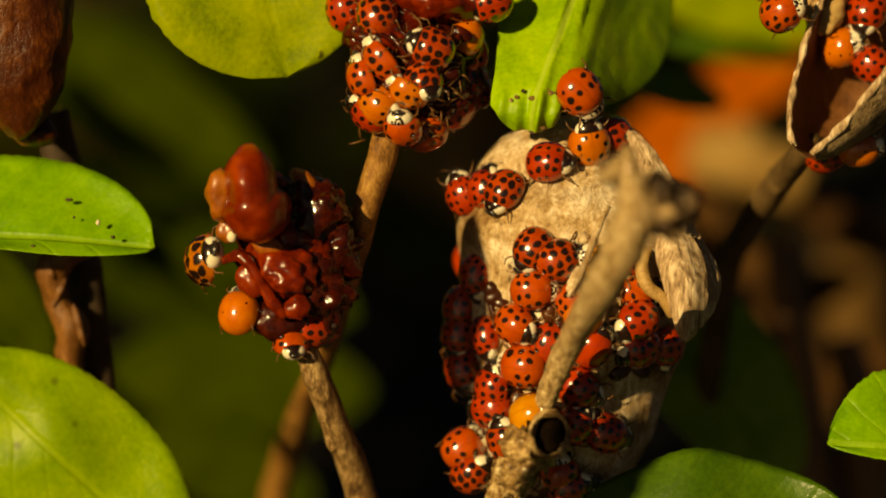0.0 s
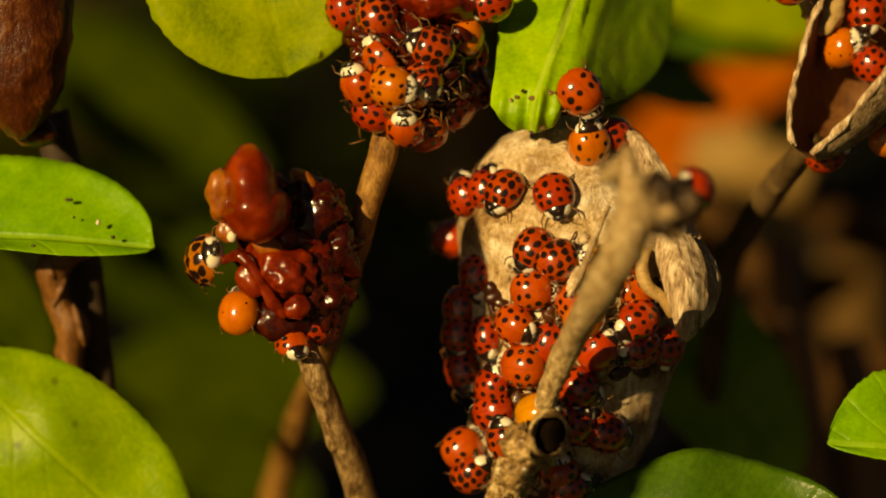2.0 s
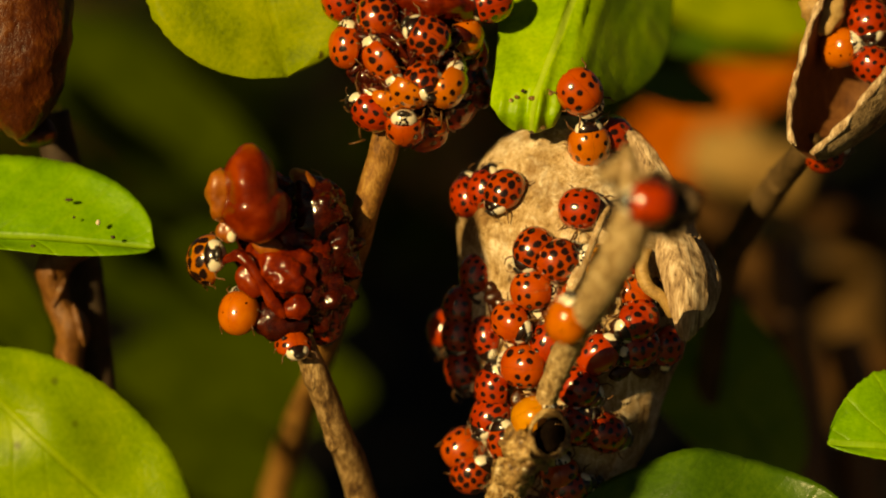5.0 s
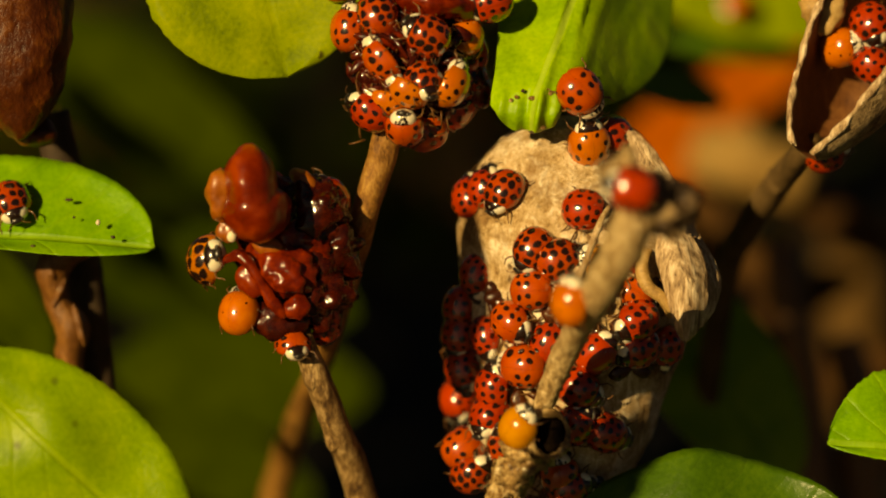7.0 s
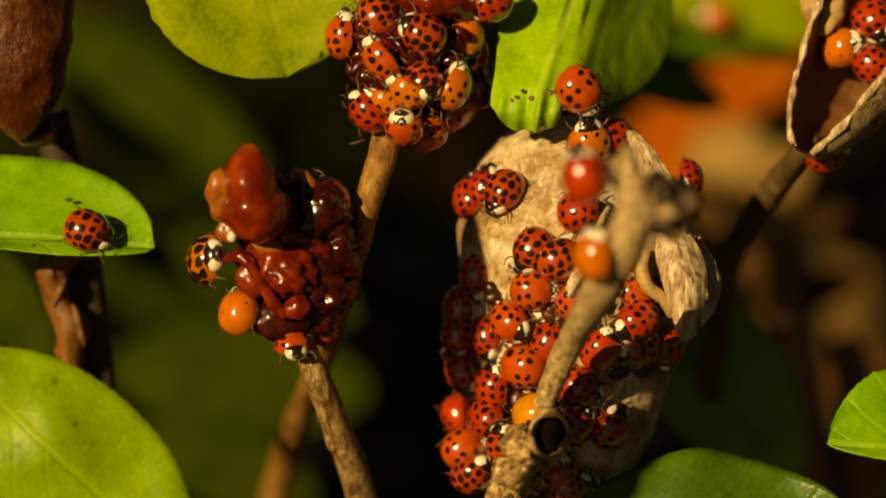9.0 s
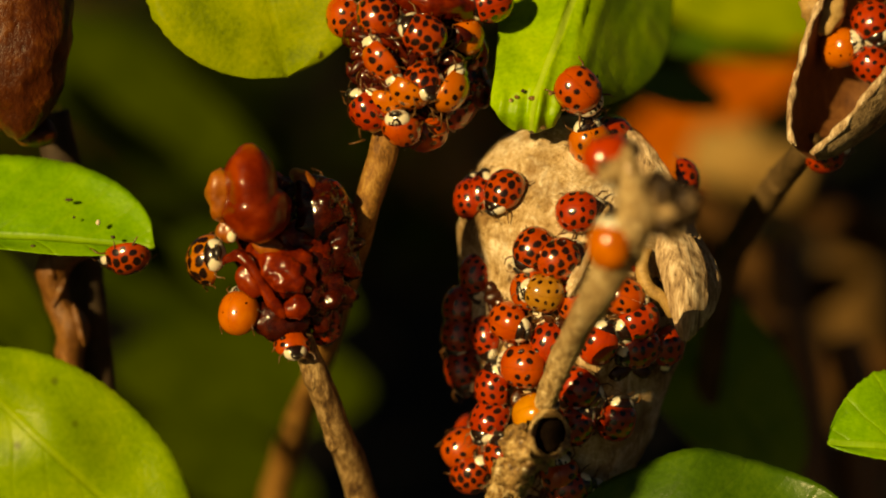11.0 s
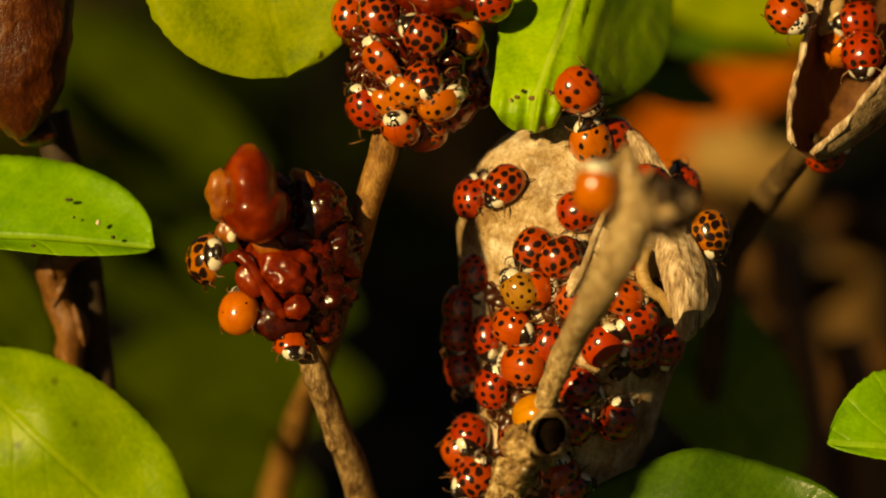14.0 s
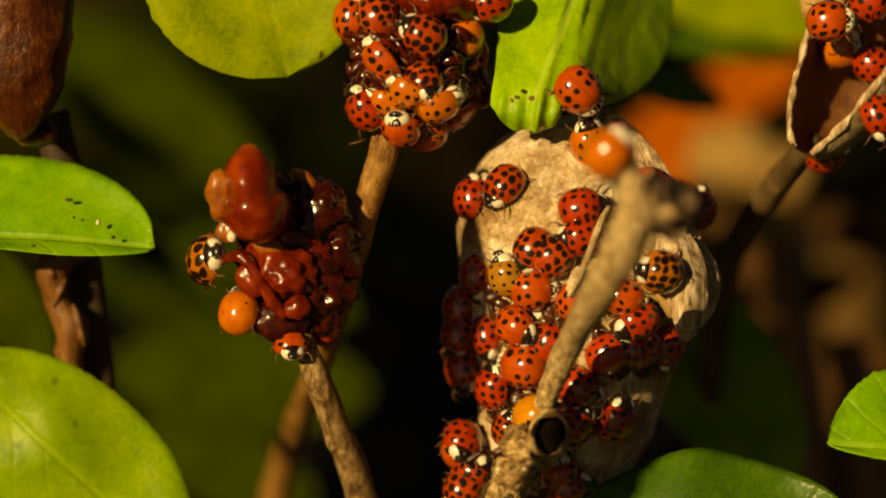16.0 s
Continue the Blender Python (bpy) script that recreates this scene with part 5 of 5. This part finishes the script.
roam("red", "upper", TOPN, [(0, 650, 208, 150, -4, -0.3, -0.6), (6, 650, 206, 152, -4, -0.3, -0.6), (9, 644, 205, 140, -4, -0.4, -0.5), (12.5, 642, 200, 125, -4, -0.6, -0.4), (14.5, 634, 196, 115, -4, -0.8, -0.3), (16, 635, 198, 115, -4, -0.8, -0.3)], 0.98)
roam("orange", "upper", TOPN, [(0, 712, 236, 92, 6, 0, -1.0), (2, 716, 238, 88, 6, 0, -1.0), (9, 714, 236, 90, 6, 0, -1.0), (12.5, 707, 238, 95, 6, 0, -1.0), (16, 708, 238, 92, 6, 0, -1.0)], 0.95)
settle("orange", "upper", TOPN, 754, 248, -170, -44, (0.1, -1.2), size=1.0)
settle("heavy", "upper", TOPN, 660, 18, 110, 6, (0, 0.2), size=1.0, face="blackcollar")
roam("red", "upper", TOPN, [(0, 604, 18, 100, 0, -0.5), (4.2, 600, 12, 100, 0, -0.5), (6.3, 590, -30, 100, 0, -0.5), (16, 590, -60, 100, 0, -0.5)], 0.97)
settle("plain", "upper", TOPN, 836, 60, 60, -38, (0.5, 0.2), size=0.85)
settle("red", "upper", TOPN, 872, 8, -165, 14, (0.1, -0.3), size=0.97)
settle("red", "upper", "on the shaded fruit cluster", 842, 92, 120, -90, (0.9, 0), size=1.0)
settle("red", "upper", "on the shaded fruit cluster", 815, 200, 40, -94, (0.7, -0.3), size=1.0)
settle("red", "upper", "on the shaded fruit cluster", 842, 145, 60, -100, (0.9, 0), size=1.0)
settle("fine", "upper", TOPN, 680, 190, 165, -12, (-0.8, -3.0), size=0.9)

# lower seed head
LOWN = "on the glossy fruit cluster"
roam("tiger", "lower", LOWN, [(0, 350, 458, 4, 0, -1.5, 0.25, -10), (2.5, 350, 458, 4, 0, -1.5, 0.25, -10), (3.5, 354, 458, 0, 0, -1.5, 0.25, -10), (16, 353, 458, 2, 0, -1.5, 0.25, -10)], 1.2, "blackcollar")
settle("plain", "lower", LOWN, 416, 547, 88, 0, (0, 1.1), size=1.0, d=5)
roam("orange", "none", LOWN, [(0, 516, 600, -86, 0, 0.1, 1.7, 2), (1.5, 520, 601, -82, 0, 0.1, 1.7, 2), (16, 516, 601, -88, 0, 0.1, 1.7, 2)], 0.86, "blackcollar")
roam("red", "lower", LOWN, [(0, 556, 596, -10, -40, 0.3, -0.6), (2, 566, 588, 10, -55, 0.6, -0.4), (3.5, 590, 566, 45, -70, 1.0, -0.2), (4.2, 596, 552, 60, -84, 1.2), (6.5, 606, 515, 75, -84, 1.4), (8, 606, 470, 85, -84, 1.4), (9, 604, 430, 90, -84, 1.4), (11.5, 618, 385, 100, -84, 1.4), (12.5, 616, 400, 180, -84, 1.4), (14.5, 626, 430, 260, -84, 1.4), (16, 624, 430, 265, -84, 1.4)], 0.97)
roam("red", "lower", LOWN, [(0, 585, 352, 140, -50, 1.0, 0.3), (4.2, 585, 352, 140, -50, 1.0, 0.3), (6.5, 592, 342, 160, -44, 0.9, 0.4), (8, 596, 346, 160, -44, 0.9, 0.4), (11.5, 590, 346, 150, -44, 0.9, 0.4), (16, 588, 350, 150, -44, 0.9, 0.4)], 0.98)
settle("red", "lower", LOWN, 585, 588, 60, -64, (1.2, -0.4), size=0.8)

# open pod
PODN = "in the open dry pod"
roam("orange", "none", "on the rim of the open dry pod", [(0, 1380, 20, 20, 0, -0.3, 0, -10), (0.5, 1377, 12, 30, 0, -0.3, 0, -10), (1, 1378, 10, 40, 0, -0.3, 0, -10), (1.5, 1392, 12, 70, 0, -0.3, 0, -10), (2, 1396, -30, 85, 0, -0.3, 0, -10), (4, 1400, -110, 80, 0, -0.3, 0, -10), (8, 1400, -110, 0, 0, -0.3, 0, -10), (12.5, 1398, -70, -70, 0, -0.3, 0, -10), (13, 1395, 0, -80, 0, -0.3, 0, -10), (13.5, 1390, 22, -60, 0, -0.3, 0, -6), (14.5, 1390, 22, -25, 0, -0.3, 0, 0), (15, 1428, 32, -5, 0, -0.1, 0, 10), (16, 1468, 36, 0, 0, 0, 0, 14)], 0.95)
settle("plain", "pod", PODN, 1482, 82, 10, -20, (-0.4, 0), size=0.95)
settle("red", "pod", PODN, 1538, 112, 140, -10, (-0.4, 0), size=0.9)
roam("red", "pod", PODN, [(0, 1530, 16, -100, -10, -0.3), (3.5, 1530, 22, -80, -10, -0.3), (6.5, 1535, 40, -70, -8, -0.3), (9, 1540, 32, -60, -8, -0.3), (12.5, 1533, 42, -70, -6, -0.3), (13, 1530, 58, -62, 30, -0.3), (13.5, 1524, 84, -75, 40, -0.3), (14, 1522, 92, -85, 50, -0.3), (14.5, 1512, 98, -80, 60, -0.3), (15, 1545, 140, -60, 130, 0.1), (15.5, 1556, 175, -70, 130, 0.5), (16, 1566, 202, -80, 110, 0.8)], 1.0)
roam("red", "pod", PODN, [(0, 1520, -60, -100, 0), (12.4, 1515, -50, -100, 0), (13, 1508, 20, -140, 6), (13.5, 1520, 34, -170, 8), (14.5, 1515, 36, -175, 8), (15, 1530, 15, -200, 4), (16, 1540, 0, 60, 0)], 0.97)
settle("red", "pod", PODN, 1464, 212, 120, -120, (-0.3, 0.2), size=0.85)
settle("red", "none", "under the open dry pod", 1468, 286, 20, 0, (0.6, -1.8), size=0.95, d=-130)
roam("plain", "none", "under the open dry pod", [(0, 1525, 275, 20, 0, 0.3, -1.6, -85), (1, 1540, 270, 20, 0, 0.3, -1.6, -85), (1.5, 1556, 264, 20, 0, 0.3, -1.6, -85), (2.2, 1590, 255, 20, 0, 0.3, -1.6, -85), (4, 1660, 240, 20, 0, 0.3, -1.6, -85), (16, 1660, 240, 20, 0, 0.3, -1.6, -85)], 0.95)


def darken_gaps(owner, name, front, box, count, seed, material, label):
    """Loose legs on a support, and dark flakes added to darken the gaps between the beetles."""
    rnd = random.Random(seed)
    o = owner.matrix_world.translation
    legs, flakes = bmesh.new(), bmesh.new()
    for _ in range(count):
        x, y, a = rnd.uniform(box[0], box[2]), rnd.uniform(box[1], box[3]), rnd.uniform(0, 6.3)
        dx, dy = math.cos(a), math.sin(a)
        run = [(x + dx * s + rnd.uniform(-5, 5), y + dy * s + rnd.uniform(-5, 5)) for s in (0, 12, 26)]
        tube(legs, [(u, v, front(u, v) + h, r) for (u, v), h, r in zip(run, (2, 12, 4), (2.2, 1.8, 1.2))], o, steps=2, sides=5)
    for _ in range(count // 2):
        x, y = rnd.uniform(box[0], box[2]), rnd.uniform(box[1], box[3])
        blob(flakes, x, y, front(x, y) + 2, rnd.uniform(14, 26), rnd.uniform(8, 16), 7, o, turn=rnd.uniform(0, 180), lumps=0.35, wave=600, seed=x, rings=7, sides=10)
    tagged(part(name, legs, LEGSKIN, owner), "loose brown shed legs", kind="stuff")
    tagged(part("gap_flake", flakes, material, owner), label, kind="stuff")


# Dark clutter added among the beetles in place of the shade between them.
darken_gaps(husk, "leg_litter", husk_front, (850, 500, 1010, 900), 110, 4, DARKPOD, "dark brown flakes added to darken the gaps")
darken_gaps(husk, "leg_litter", husk_front, (1040, 480, 1190, 660), 50, 6, DARKPOD, "dark brown flakes added to darken the gaps")
darken_gaps(upper, "leg_litter", ON["upper"], (620, 40, 820, 250), 90, 8, DARKBERRY, "dark glossy flakes added to darken the gaps")


# ---------------------------------------------------------------- what moves
def strides(ob, rows):
    """Leg swings of a walking beetle: two tripods in turn, as fast as it goes."""
    legs = [c for c in ob.children if c.name.startswith("leg")]
    ts = np.arange(0, 16.01, 0.2)
    xs = np.interp(ts, [r[0] for r in rows], [r[1] for r in rows])
    ys = np.interp(ts, [r[0] for r in rows], [r[2] for r in rows])
    gone = np.concatenate([[0], np.cumsum(np.hypot(np.diff(xs), np.diff(ys)))])
    for k, leg in enumerate(legs):
        side, pair = (1 if k < 3 else -1), k % 3
        root = Vector(((1.7, 0.3, -1.0)[pair] * MM, side * 1.4 * MM, 0.6 * MM))
        beat = math.pi * ((k + (k >= 3)) % 2)
        steps = []
        last = None
        for i, t in enumerate(ts):
            turn = 13 * side * math.sin(gone[i] / 11 + beat)
            if last is None or abs(turn - last) > 0.5 or i == len(ts) - 1:
                steps.append((float(t), Matrix.Translation(root) @ pose(0, 0, 0, 0, 0, turn) @ Matrix.Translation(-root)))
                last = turn
        walk(leg, steps)


def motions():
    for ob, rows in MOVES:
        walk(ob, rows)
    for ob, rows in WALKERS:
        if sum(math.hypot(b[1] - a[1], b[2] - a[2]) for a, b in zip(rows, rows[1:])) > 110:
            strides(ob, rows)


motions()
